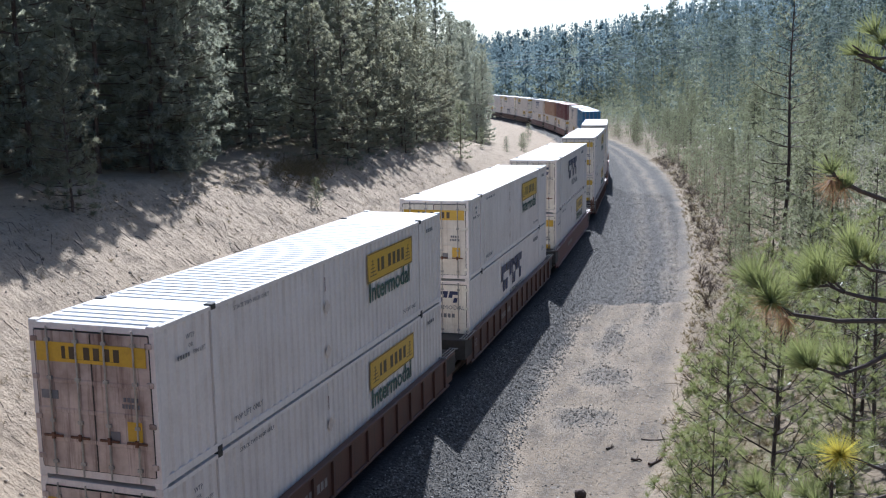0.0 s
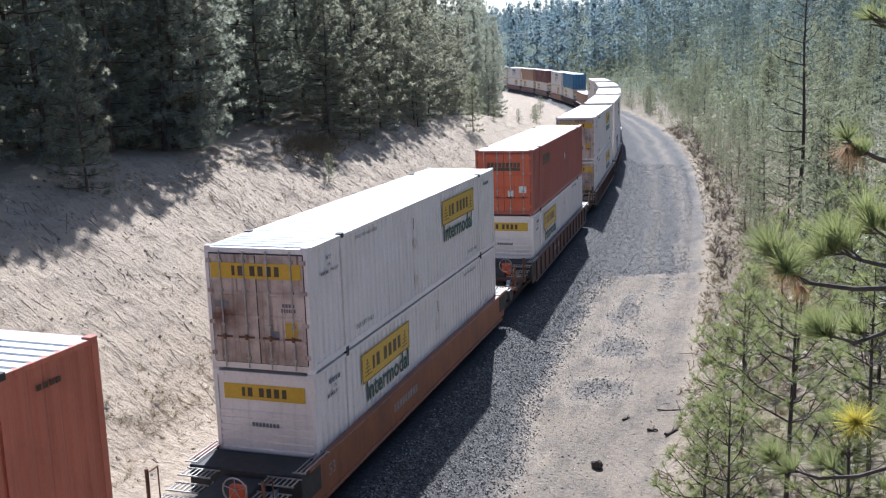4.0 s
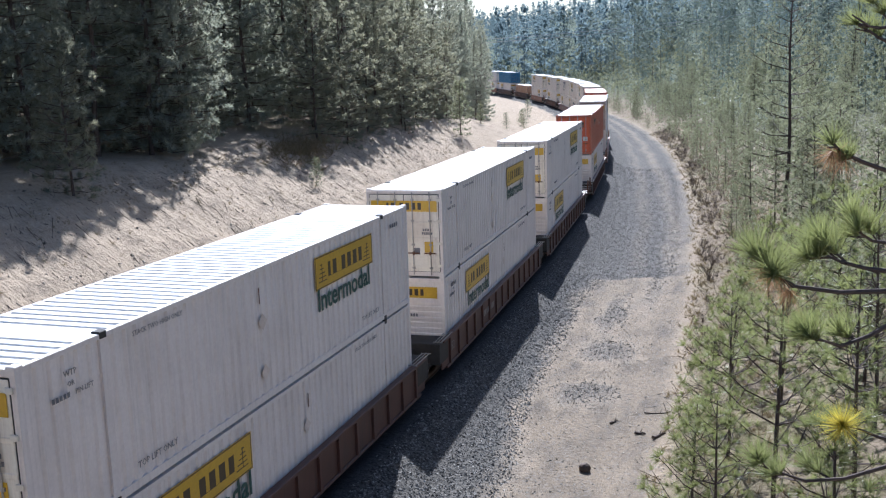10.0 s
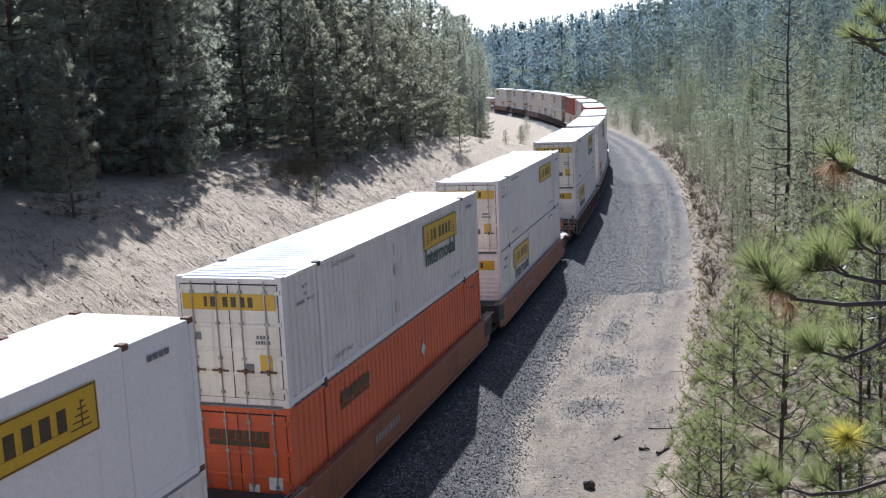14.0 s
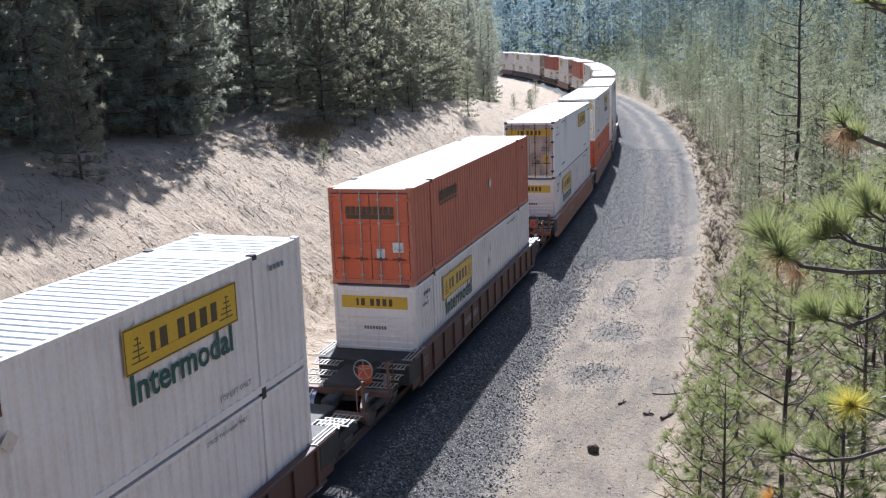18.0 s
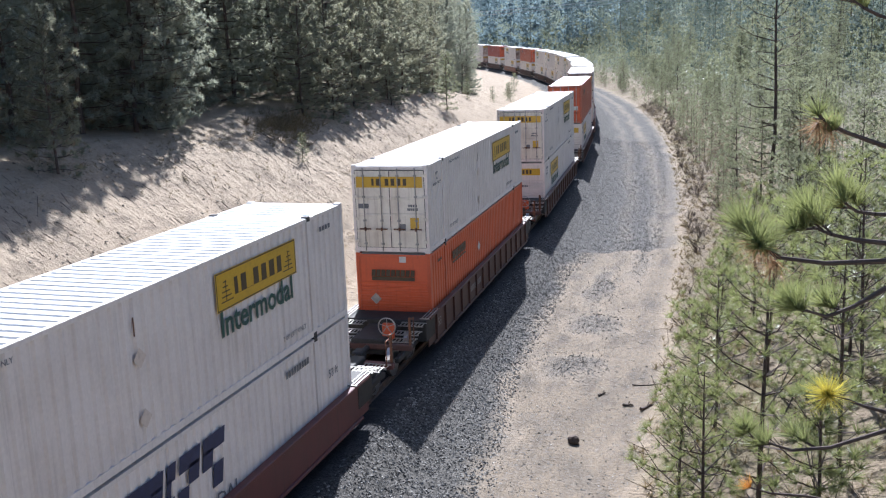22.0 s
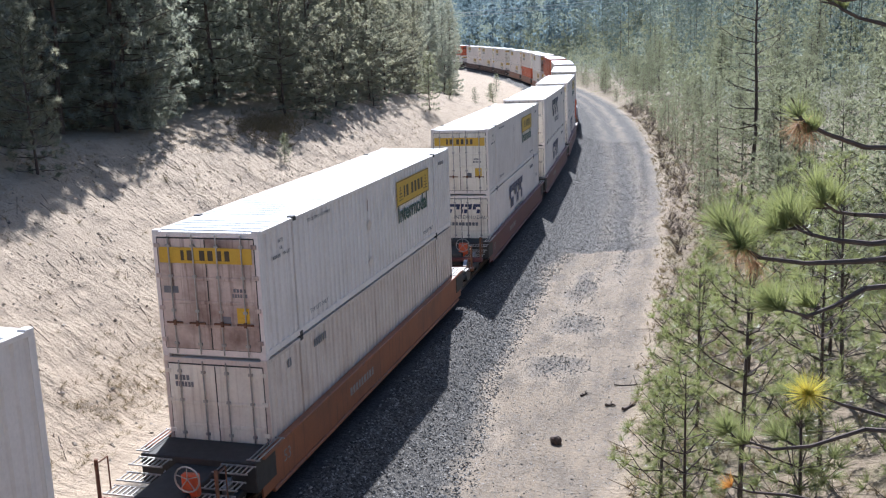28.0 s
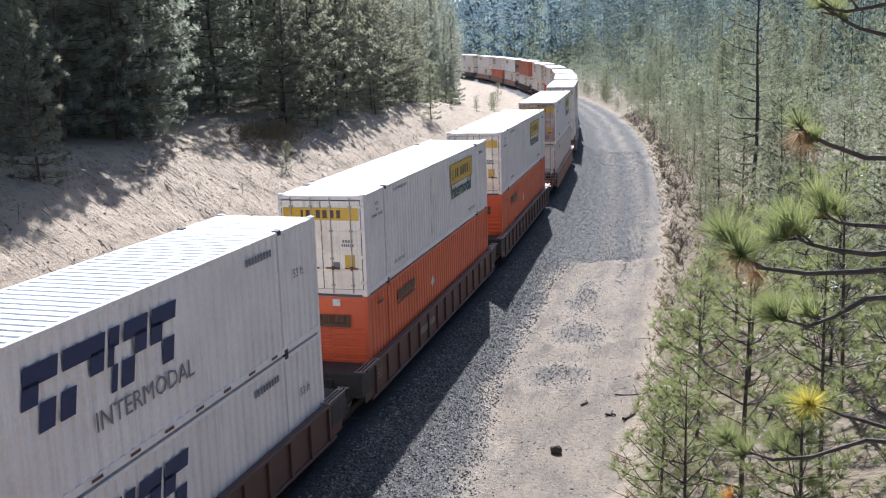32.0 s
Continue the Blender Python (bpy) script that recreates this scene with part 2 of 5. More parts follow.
WHITE = paint("white_container_paint", (0.79, 0.71, 0.645), (0.38, 0.31, 0.25), 0.42, 0.26)
WHITE_DOOR = paint("white_door_paint", (0.80, 0.74, 0.62), (0.30, 0.19, 0.11), 0.5, 0.42)
RUST_DOOR = paint("rusty_door_paint", (0.60, 0.48, 0.40), (0.12, 0.05, 0.028), 0.65, 1.0)
RUST_ROOF = paint("rust_patched_roof_paint", (0.70, 0.68, 0.65), (0.30, 0.16, 0.09), 0.5, 0.8, False)
ROOF_WHITE = paint("white_roof_paint", (0.66, 0.65, 0.63), (0.45, 0.41, 0.36), 0.5, 0.3, False)
ORANGE = paint("orange_container_paint", (0.62, 0.105, 0.03), (0.26, 0.055, 0.03), 0.45, 0.4)
FADED = paint("faded_orange_container_paint", (0.52, 0.155, 0.085), (0.27, 0.08, 0.05), 0.55, 0.5)
RED = paint("red_container_paint", (0.37, 0.085, 0.06), (0.22, 0.07, 0.05), 0.5, 0.5)
STAINED = streaked("streaked_white_paint", (0.80, 0.745, 0.70), (0.06, 0.055, 0.05))
MAROON = paint("maroon_container_paint", (0.16, 0.035, 0.04), (0.1, 0.04, 0.035), 0.5, 0.5)
# faded red, lightened further with the wash of haze in its colour
RED_ROOF = paint("hazed_faded_red_roof_paint", (0.60, 0.36, 0.27), (0.45, 0.27, 0.2), 0.55, 0.4, False)
CREAM = paint("off_white_container_paint", (0.68, 0.575, 0.485), (0.35, 0.22, 0.15), 0.5, 0.4)
BLUE = paint("blue_container_paint", (0.03, 0.17, 0.33), (0.05, 0.10, 0.14), 0.45, 0.4)
TAN = paint("tan_container_paint", (0.45, 0.26, 0.16), (0.2, 0.12, 0.08), 0.5, 0.5)
YELLOW = paint("yellow_decal", (0.60, 0.36, 0.015), (0.4, 0.22, 0.03), 0.4, 0.3)
INK = plain("dark_brown_ink", (0.07, 0.045, 0.02), 0.5)
GREEN_INK = plain("dark_green_ink", (0.01, 0.075, 0.06), 0.5)
NAVY_INK = plain("navy_ink", (0.015, 0.025, 0.09), 0.5)
GREY_INK = plain("grey_ink", (0.19, 0.185, 0.19), 0.6)
WHITE_INK = plain("white_ink", (0.7, 0.69, 0.66), 0.6)
# white ink darkened to carry the shade along the car sides
SHADED_INK = plain("shaded_white_ink", (0.30, 0.27, 0.25), 0.8)
STEEL = plain("galvanised_steel", (0.42, 0.40, 0.37), 0.45, 0.6)
DARK_STEEL = plain("grimy_dark_steel", (0.05, 0.045, 0.04), 0.7, 0.2)
RUSTY = plain("rusty_steel", (0.19, 0.085, 0.045), 0.8, 0.1, 0.5, 9)
CAR_BROWN = paint("brown_car_paint", (0.10, 0.042, 0.03), (0.05, 0.035, 0.03), 0.6, 0.6)
CAR_RED = paint("dark_red_car_paint", (0.13, 0.036, 0.034), (0.06, 0.035, 0.03), 0.6, 0.55)
CAR_ORANGE = paint("rust_orange_car_paint", (0.27, 0.09, 0.035), (0.09, 0.045, 0.03), 0.6, 0.6)
TREAD = plain("polished_wheel_tread", (0.5, 0.48, 0.46), 0.3, 0.9)
CONCRETE = plain("weathered_concrete", (0.38, 0.36, 0.33), 0.85, 0, 0.3, 3)
# ---------------------------------------------------------------- ground
def fbm(x, y, scale, octaves=4, seed=0):
    """Cheap smooth noise on arrays, about -1 to 1."""
    out, amp, tot = np.zeros_like(x), 1.0, 0.0
    for o in range(octaves):
        fx, fy = x * scale * 2**o + 17.3 * (o + seed), y * scale * 2**o - 9.1 * (o + seed)
        ix, iy = np.floor(fx), np.floor(fy)
        tx, ty = fx - ix, fy - iy
        tx, ty = tx * tx * (3 - 2 * tx), ty * ty * (3 - 2 * ty)

        def h(a, b):
            q = np.sin(a * 127.1 + b * 311.7 + seed * 74.7 + o * 13.7) * 43758.5453
            return (q - np.floor(q)) * 2 - 1

        v = (h(ix, iy) * (1 - tx) + h(ix + 1, iy) * tx) * (1 - ty) + (h(ix, iy + 1) * (1 - tx) + h(ix + 1, iy + 1) * tx) * ty
        out += v * amp
        tot += amp
        amp *= 0.5
    return out / tot


def ground_z(x, y):
    """Height of the ground: ballast bed, gravel road, sandy cutting on the left, wooded rise on the right, hills beyond."""
    x, y = np.asarray(x, float), np.asarray(y, float)
    off = x - track_x(y)
    base = track_z(y)
    near = np.clip((y - 0) / 250, 0, 1)
    # bed and verges
    knots = [-400, -120, -60, -26, -17.5, -15.0, -5.8, -4.6, -3.0, -1.7, 1.7, 3.3, 4.4, 8.6, 10.5, 16, 30, 60, 120, 400]
    level = [14, 10, 8.6, 7.4, 6.1, 5.1, -0.75, -0.9, -0.75, -0.165, -0.165, -0.85, -0.95, -0.95, -0.6, 0.6, 4.0, 10, 20, 62]
    z = np.interp(off, knots, level)
    # the cutting runs out further on
    opens = np.interp(y, [92, 125, 150, 185], [1.0, 0.62, 0.3, 0.12])
    z = np.where(off < -5.8, -0.75 + (z + 0.75) * (opens + (1 - opens) * np.interp(off, [-120, -40], [1, 0])), z)
    bank = np.interp(off, [-60, -15, -5.8, -4], [1, 1, 0, 0]) * opens
    z = z - bank * near * np.interp(off, [-60, -15], [1.0, 1.4])
    # uneven surface away from the bed
    wild = np.interp(off, [-9, -5.5, 8, 11], [1, 0, 0, 1])
    z = z + wild * (0.30 * fbm(x, y, 0.12, 3, 1) + 0.10 * fbm(x, y, 0.6, 3, 2))
    slope = np.interp(off, [-17, -14, -7, -5.5], [0, 1, 1, 0])
    z = z + slope * (0.17 * fbm(x * 0.35 + y, y * 0.25 - x * 0.2, 0.7, 3, 3) + 0.13 * fbm(x, y, 1.5, 3, 4))
    road = np.interp(off, [1.7, 3, 8.5, 9], [0.3, 1, 1, 0.3])
    z = z + road * (0.05 * fbm(x, y, 0.5, 3, 5) + 0.02 * fbm(x, y, 3.0, 2, 6))
    # wheel ruts of the gravel road
    z = z - 0.06 * (np.exp(-((off - 5.0) / 0.45) ** 2) + np.exp(-((off - 7.1) / 0.45) ** 2))
    # far hills
    z = z + base
    far = np.clip((y - 300) / 220, 0, 1)
    far = far * far * (3 - 2 * far)
    hill = np.clip(20 + 0.15 * (x + 159), 8, 60) + 0.012 * (y - 520)
    z = z * (1 - far) + hill * far
    # the bank by the bridge
    z = z + np.interp(off, [9, 14, 30], [0, 1, 1]) * np.interp(y, [-40, -4, 3, 14], [3.2, 3.2, 2.8, 0])
    return z


def ground_colour():
    a = Mat("sandy_ground", 0.95)
    geo = a.t.nodes.new("ShaderNodeVertexColor")
    geo.layer_name = "cover"
    sep = a.t.nodes.new("ShaderNodeSeparateColor")
    a.link(geo.outputs["Color"], sep.inputs[0])
    shade_and_brush_alpha = geo.outputs["Alpha"]
    big = a.noise(0.25, 6, 0.6, own=False)
    fine = a.noise(7, 5, 0.7, own=False)
    grit = a.noise(38, 3, 0.8, own=False)
    pebble = a.node("ShaderNodeTexVoronoi", Scale=17.0)
    a.link(a.coords((1, 1, 1), False), pebble.inputs["Vector"])
    psep = a.t.nodes.new("ShaderNodeSeparateColor")
    a.link(pebble.outputs["Color"], psep.inputs[0])
    peb = psep.outputs[0]
    worn = a.noise(0.9, 5, 0.6, (1.6, 0.45, 1), False)
    sand = a.mix(fine, (0.30, 0.232, 0.163), (0.51, 0.41, 0.298))
    streak = a.ramp(a.noise(1.0, 5, 0.65, (1.6, 0.5, 0.5), False), [(0.5, (0, 0, 0)), (0.68, (0.55,) * 3)])
    sand = a.mix(streak, sand, (0.20, 0.16, 0.12))
    gravel = a.mix(peb, (0.018, 0.0165, 0.015), (0.145, 0.131, 0.114))
    gravel = a.mix(0.6, gravel, a.ramp(grit, [(0.3, (0.35, 0.35, 0.35)), (0.7, (1, 1, 1))]), "MULTIPLY")
    # near-black bed: track oil plus the train's shade painted in
    gravel = a.mix(shade_and_brush_alpha, gravel, (0.020, 0.020, 0.024))
    roadc = a.mix(a.ramp(fine, [(0.3, (0, 0, 0)), (0.7, (1, 1, 1))]), (0.150, 0.115, 0.078), (0.252, 0.197, 0.137))
    roadc = a.mix(a.ramp(grit, [(0.36, (0.6,) * 3), (0.52, (0, 0, 0))]), roadc, (0.13, 0.12, 0.11))
    roadc = a.mix(a.ramp(worn, [(0.45, (0, 0, 0)), (0.68, (0.65,) * 3)]), roadc, gravel)
    roadc = a.mix(a.ramp(peb, [(0.72, (0, 0, 0)), (0.95, (0.5,) * 3)]), roadc, (0.17, 0.155, 0.14))
    duff = a.mix(fine, (0.12, 0.09, 0.06), (0.33, 0.26, 0.18))
    duff = a.mix(a.ramp(big, [(0.45, (0, 0, 0)), (0.65, (0.5,) * 3)]), duff, (0.16, 0.15, 0.06))
    duff = a.mix(shade_and_brush_alpha, duff, a.mix(fine, (0.035, 0.055, 0.035), (0.10, 0.13, 0.075)))
    c = a.mix(sep.outputs[0], sand, gravel)
    c = a.mix(sep.outputs[1], c, roadc)
    c = a.mix(sep.outputs[2], c, duff)
    a.colour(c)
    sheen = a.node("ShaderNodeMapRange")
    sheen.inputs["To Min"].default_value, sheen.inputs["To Max"].default_value = 0.95, 0.88
    a.link(sep.outputs[0], sheen.inputs["Value"])
    a.link(sheen.outputs[0], a.b.inputs["Roughness"])
    a.b.inputs["Specular IOR Level"].default_value = 0.22
    clod = a.noise(1.1, 6, 0.68, (1.0, 2.2, 1.6), False)
    turn = a.node("ShaderNodeMapping")
    turn.inputs["Rotation"].default_value = (0, 0, radians(28))
    turn.inputs["Scale"].default_value = (0.55, 3.2, 1.0)
    a.link(a.coords((1, 1, 1), False), turn.inputs["Vector"])
    rills = a.node("ShaderNodeTexNoise", Scale=0.9, Detail=5.0, Roughness=0.6)
    a.link(turn.outputs[0], rills.inputs["Vector"])
    relief = a.t.nodes.new("ShaderNodeMath")
    relief.operation = "MULTIPLY_ADD"
    a.link(rills.outputs["Fac"], relief.inputs[0])
    relief.inputs[1].default_value = 0.4
    a.link(clod, relief.inputs[2])
    lump = a.node("ShaderNodeBump", Strength=0.75, Distance=0.40)
    a.link(relief.outputs[0], lump.inputs["Height"])
    bare = a.node("ShaderNodeMath")
    bare.operation = "ADD"
    a.link(sep.outputs[0], bare.inputs[0])
    a.link(sep.outputs[1], bare.inputs[1])
    rest = a.node("ShaderNodeMapRange")
    rest.inputs["To Min"].default_value, rest.inputs["To Max"].default_value = 0.75, 0.06
    a.link(bare.outputs[0], rest.inputs["Value"])
    a.link(rest.outputs[0], lump.inputs["Strength"])
    n = a.node("ShaderNodeMath")
    n.operation = "ADD"
    a.link(fine, n.inputs[0])
    a.link(peb, n.inputs[1])
    a.bump(n.outputs[0], 0.8, 0.05)
    fine_bump = [q for q in a.t.nodes if q.type == "BUMP" and q != lump][0]
    a.link(lump.outputs[0], fine_bump.inputs["Normal"])
    return a.m


# worn places in the road where dark crushed stone shows
PATCHES = ((5.5, 42.6, 0.8, 3.4), (5.9, 37.2, 1.5, 2.2), (5.7, 32.0, 1.4, 1.4))


def build_ground():
    off = np.concatenate([np.arange(-700, -120, 40.0), np.arange(-120, -30, 5.0), np.arange(-30, -18, 0.8), np.arange(-18, 11, 0.3), np.arange(11, 30, 0.8), np.arange(30, 120, 5.0), np.arange(120, 741, 40.0)])
    ys = np.concatenate([np.arange(-420, -30, 15.0), np.arange(-30, 14, 2.0), np.arange(14, 90, 0.4), np.arange(90, 200, 1.0), np.arange(200, 420, 4.0), np.arange(420, 1500, 30.0)])
    oo, yy = np.meshgrid(off, ys)
    xx = track_x(yy) + oo
    zz = ground_z(xx, yy)
    ny, nx = oo.shape
    co = np.stack([xx, yy, zz], -1).reshape(-1, 3)
    i = np.arange(ny * nx).reshape(ny, nx)
    quads = np.stack([i[:-1, :-1], i[:-1, 1:], i[1:, 1:], i[1:, :-1]], -1).reshape(-1, 4)
    me = bpy.data.meshes.new("ground")
    me.vertices.add(len(co))
    me.vertices.foreach_set("co", co.astype(np.float32).ravel())
    me.loops.add(quads.size)
    me.loops.foreach_set("vertex_index", quads.ravel().astype(np.int32))
    me.polygons.add(len(quads))
    me.polygons.foreach_set("loop_start", np.arange(0, quads.size, 4, dtype=np.int32))
    me.update(calc_edges=True)
    me.polygons.foreach_set("use_smooth", [True] * len(quads))
    # cover: red is ballast, green is the gravel road, blue is forest litter
    wob = 0.5 * fbm(xx, yy, 0.35, 4, 8) + 0.25 * fbm(xx, yy, 2.0, 3, 9)
    o2 = oo + wob
    edge = np.interp(yy + 1.6 * wob, [20, 24, 31, 45, 49.5, 51.5], [5.3, 4.8, 3.9, 3.7, 4.2, 8.5])
    ballast = np.interp(o2, [-3.6, -2.9], [0, 1]) * np.clip((edge + 0.4 - o2) / 0.8, 0, 1)
    # loose stone spread over the road further on, and worn-in patches
    patch = 0.25 * np.clip(fbm(xx * 1.3, yy * 0.5, 0.28, 3, 12) * 3 - 0.55, 0, 0.85) * np.interp(o2, [4, 4.6, 7.6, 8.4], [0, 1, 1, 0])
    for ox, py, wx, wy in PATCHES:
        d2 = ((oo - ox + 0.6 * wob) / wx) ** 2 + ((yy - py + 0.8 * wob) / wy) ** 2
        patch = np.maximum(patch, 0.82 * np.clip(1.6 - 1.3 * d2 + 0.9 * fbm(xx, yy, 1.1, 3, 21), 0, 1))
    # darker strip between the wheel tracks, and the pale wheel track that runs on over the loose stone
    strip = 0.75 * np.exp(-(((o2 - 6.95) / 0.42) ** 2)) * np.interp(yy, [40, 46, 56, 60], [0, 1, 1, 0])
    patch = np.maximum(patch, strip)
    rut = np.interp(yy, [50, 60, 75, 105, 140], [7.6, 7.5, 7.0, 6.2, 6.15])
    pale = np.interp(yy, [49, 54, 200, 260], [0, 1, 1, 0.5]) * (0.8 * np.exp(-(((o2 - rut) / 0.5) ** 2)) + 0.5 * np.exp(-(((o2 - rut + 1.9) / 0.4) ** 2)) + 0.8 * np.interp(o2, [7.6, 8.4], [0, 1]))
    road = np.interp(o2, [8.3, 9.0], [1, 0]) * np.clip((o2 - edge + 0.4) / 0.8, 0, 1) * (1 - patch)
    ballast = np.maximum(ballast, patch)
    road = np.maximum(road, pale * np.interp(o2, [8.3, 9.0], [1, 0]))
    duff = np.maximum(np.interp(o2, [8.4, 9.2], [0, 1]), np.interp(o2, [-21, -17], [1, 0]))
    # oily bed, blackened further to paint in the shade under the train
    shade_and_brush = np.interp(np.abs(oo + 0.25 * wob), [0.0, 1.2, 2.1], [0.9, 0.85, 0.0])
    # low green brush covers the ground of the far hill and between the young trees
    shade_and_brush = np.maximum(shade_and_brush, 0.9 * np.interp(oo + 2 * wob, [13, 22], [0, 1]) * np.interp(yy, [60, 130], [0, 1]))
    shade_and_brush = np.maximum(shade_and_brush, np.interp(yy, [260, 330], [0, 1]) * np.interp(np.abs(oo), [12, 18], [0, 1]))
    col = np.stack([ballast, road, duff, shade_and_brush], -1).reshape(-1, 4)
    att = me.color_attributes.new("cover", "FLOAT_COLOR", "POINT")
    att.data.foreach_set("color", col.astype(np.float32).ravel())
    me.materials.append(ground_colour())
    return tagged(new("ground", me), "sandy railway cutting with gravel road and forest floor", "ground", kind="structure")


build_ground()


def ribbon(name, profile, s0, s1, step, material, parent, side=0.0):
    """A bar of constant profile (offset, height) along the track."""
    ss = np.arange(s0, s1 + step / 2, step)
    verts, faces, n = [], [], len(profile)
    for s in ss:
        x, y, z, h = track(s)
        for o, q in profile:
            verts.append((x + (o + side) * math.cos(h), y + (o + side) * math.sin(h), z + q))
    for j in range(len(ss) - 1):
        for k in range(n):
            a, b = j * n + k, j * n + (k + 1) % n
            faces.append((a, a + n, b + n, b))
    return raw(name, verts, faces, material, parent)


def build_track():
    way = tagged(new("railway_track"), "single railway track on grey ballast in the cutting", "railway track", kind="structure")
    prof = [(-0.07, -0.17), (0.07, -0.17), (0.07, -0.155), (0.012, -0.14), (0.012, -0.045), (0.036, -0.035), (0.036, 0.0), (-0.036, 0.0), (-0.036, -0.035), (-0.012, -0.045), (-0.012, -0.14), (-0.07, -0.155)]
    for side in (-0.7525, 0.7525):
        ribbon("rail", prof, -420, 420, 2.0, plain("rail_steel_%d" % (side > 0), (0.22, 0.15, 0.11), 0.5, 0.6), way, side)
    tie_mat = plain("oily_wooden_tie", (0.05, 0.04, 0.035), 0.9, 0, 0.4, 5)
    bm = bmesh.new()
    box(bm, -1.3, 1.3, -0.12, 0.12, -0.36, -0.172, 0.02)
    first = part("tie", bm, tie_mat, way)
    for k in range(150):
        s = 10 + k * 0.61
        x, y, z, h = track(s)
        m = Matrix.Translation((x, y, z)) @ Matrix.Rotation(h, 4, "Z")
        if k == 0:
            first.matrix_basis = m
        else:
            same("tie", first, way, m)


build_track()
# ---------------------------------------------------------------- containers
LEN, HALF, TALL, WIDE = 16.154, 8.077, 2.896, 1.295


def corrugated(length, height, pitch, depth):
    """A ribbed sheet in the y-z plane, ribs upright, faces towards +x."""
    n = int(length / pitch)
    p = length / n
    prof = []
    for i in range(n):
        y = -length / 2 + i * p
        prof += [(y, 0.0), (y + 0.42 * p, 0.0), (y + 0.56 * p, -depth), (y + 0.86 * p, -depth)]
    prof.append((length / 2, 0.0))
    verts = [(d, y, z) for y, d in prof for z in (0.0, height)]
    faces = [(2 * i, 2 * i + 2, 2 * i + 3, 2 * i + 1) for i in range(len(prof) - 1)]
    return verts, faces


def glyph_bars(bm, count, width, height, gap=0.28, slant=0.0, weights=None, depth=0.004):
    """A row of plain upright blocks, standing in for a name; in the x-y plane."""
    w = weights or [1.0] * count
    unit = width / (sum(w) + gap * (count - 1))
    x = -width / 2
    for k in range(count):
        a, b = x, x + w[k] * unit
        if w[k] > 0.2:
            lo, hi = [(-height / 2, slant * -height / 2), (height / 2, slant * height / 2)]
            v = [bm.verts.new((px + sh, yy, zz)) for zz in (0, depth) for (yy, sh, px) in ((lo[0], lo[1], a), (lo[0], lo[1], b), (hi[0], hi[1], b), (hi[0], hi[1], a))]
            for q in ((0, 3, 2, 1), (4, 5, 6, 7), (0, 1, 5, 4), (1, 2, 6, 5), (2, 3, 7, 6), (3, 0, 4, 7)):
                bm.faces.new([v[i] for i in q])
        x = b + gap * unit
    box(bm, -width / 2, width / 2, -height / 2, -height / 2 + 0.02 * height, 0, depth * 0.7)


def stroke_bars(bm, widths, width, height, slant=0.22, depth=0.004):
    """A row of slanted blocks, each cut into an upper and a lower piece with an open middle, standing in for a name."""
    gap = 0.16
    unit = width / (sum(widths) + gap * (len(widths) - 1))
    x = -width / 2

    def piece(a, b, y0, y1):
        v = [bm.verts.new((px + slant * py, py, pz)) for pz in (0, depth) for px, py in ((a, y0), (b, y0), (b, y1), (a, y1))]
        for q in ((0, 3, 2, 1), (4, 5, 6, 7), (0, 1, 5, 4), (1, 2, 6, 5), (2, 3, 7, 6), (3, 0, 4, 7)):
            bm.faces.new([v[i] for i in q])

    for k, w in enumerate(widths):
        a, b, t = x, x + w * unit, min(0.55 * w * unit, 0.34 * height)
        piece(a, b, height / 2 - 0.30 * height, height / 2)
        piece(a if k % 2 == 0 else b - t, (a if k % 2 == 0 else b - t) + t, -0.08 * height, height * 0.26)
        piece(b - t, b, -height / 2, -0.08 * height) if k % 2 == 0 else piece(a, a + t, -height / 2, -0.08 * height)
        x = b + gap * unit


def slab(bm, w, h, depth=0.003):
    box(bm, -w / 2, w / 2, -h / 2, h / 2, 0, depth)


ON_RIGHT = lambda y, z, d=0.012: Matrix.Translation((WIDE + d, y, z)) @ Matrix(((0, 0, 1, 0), (1, 0, 0, 0), (0, 1, 0, 0), (0, 0, 0, 1)))
ON_LEFT = lambda y, z, d=0.012: Matrix.Translation((-WIDE - d, y, z)) @ Matrix(((0, 0, -1, 0), (-1, 0, 0, 0), (0, 1, 0, 0), (0, 0, 0, 1)))
ON_NEAR = lambda x, z, d=0.0: Matrix.Translation((x, -HALF - d, z)) @ Matrix(((1, 0, 0, 0), (0, 0, -1, 0), (0, 1, 0, 0), (0, 0, 0, 1)))
ON_FAR = lambda x, z, d=0.0: Matrix.Translation((x, HALF + d, z)) @ Matrix(((-1, 0, 0, 0), (0, 0, 1, 0), (0, 1, 0, 0), (0, 0, 0, 1)))


def decal(name, bm, mat, parent, m, label=""):
    o = part(name, bm, mat, parent, label)
    o.matrix_basis = m
    return o


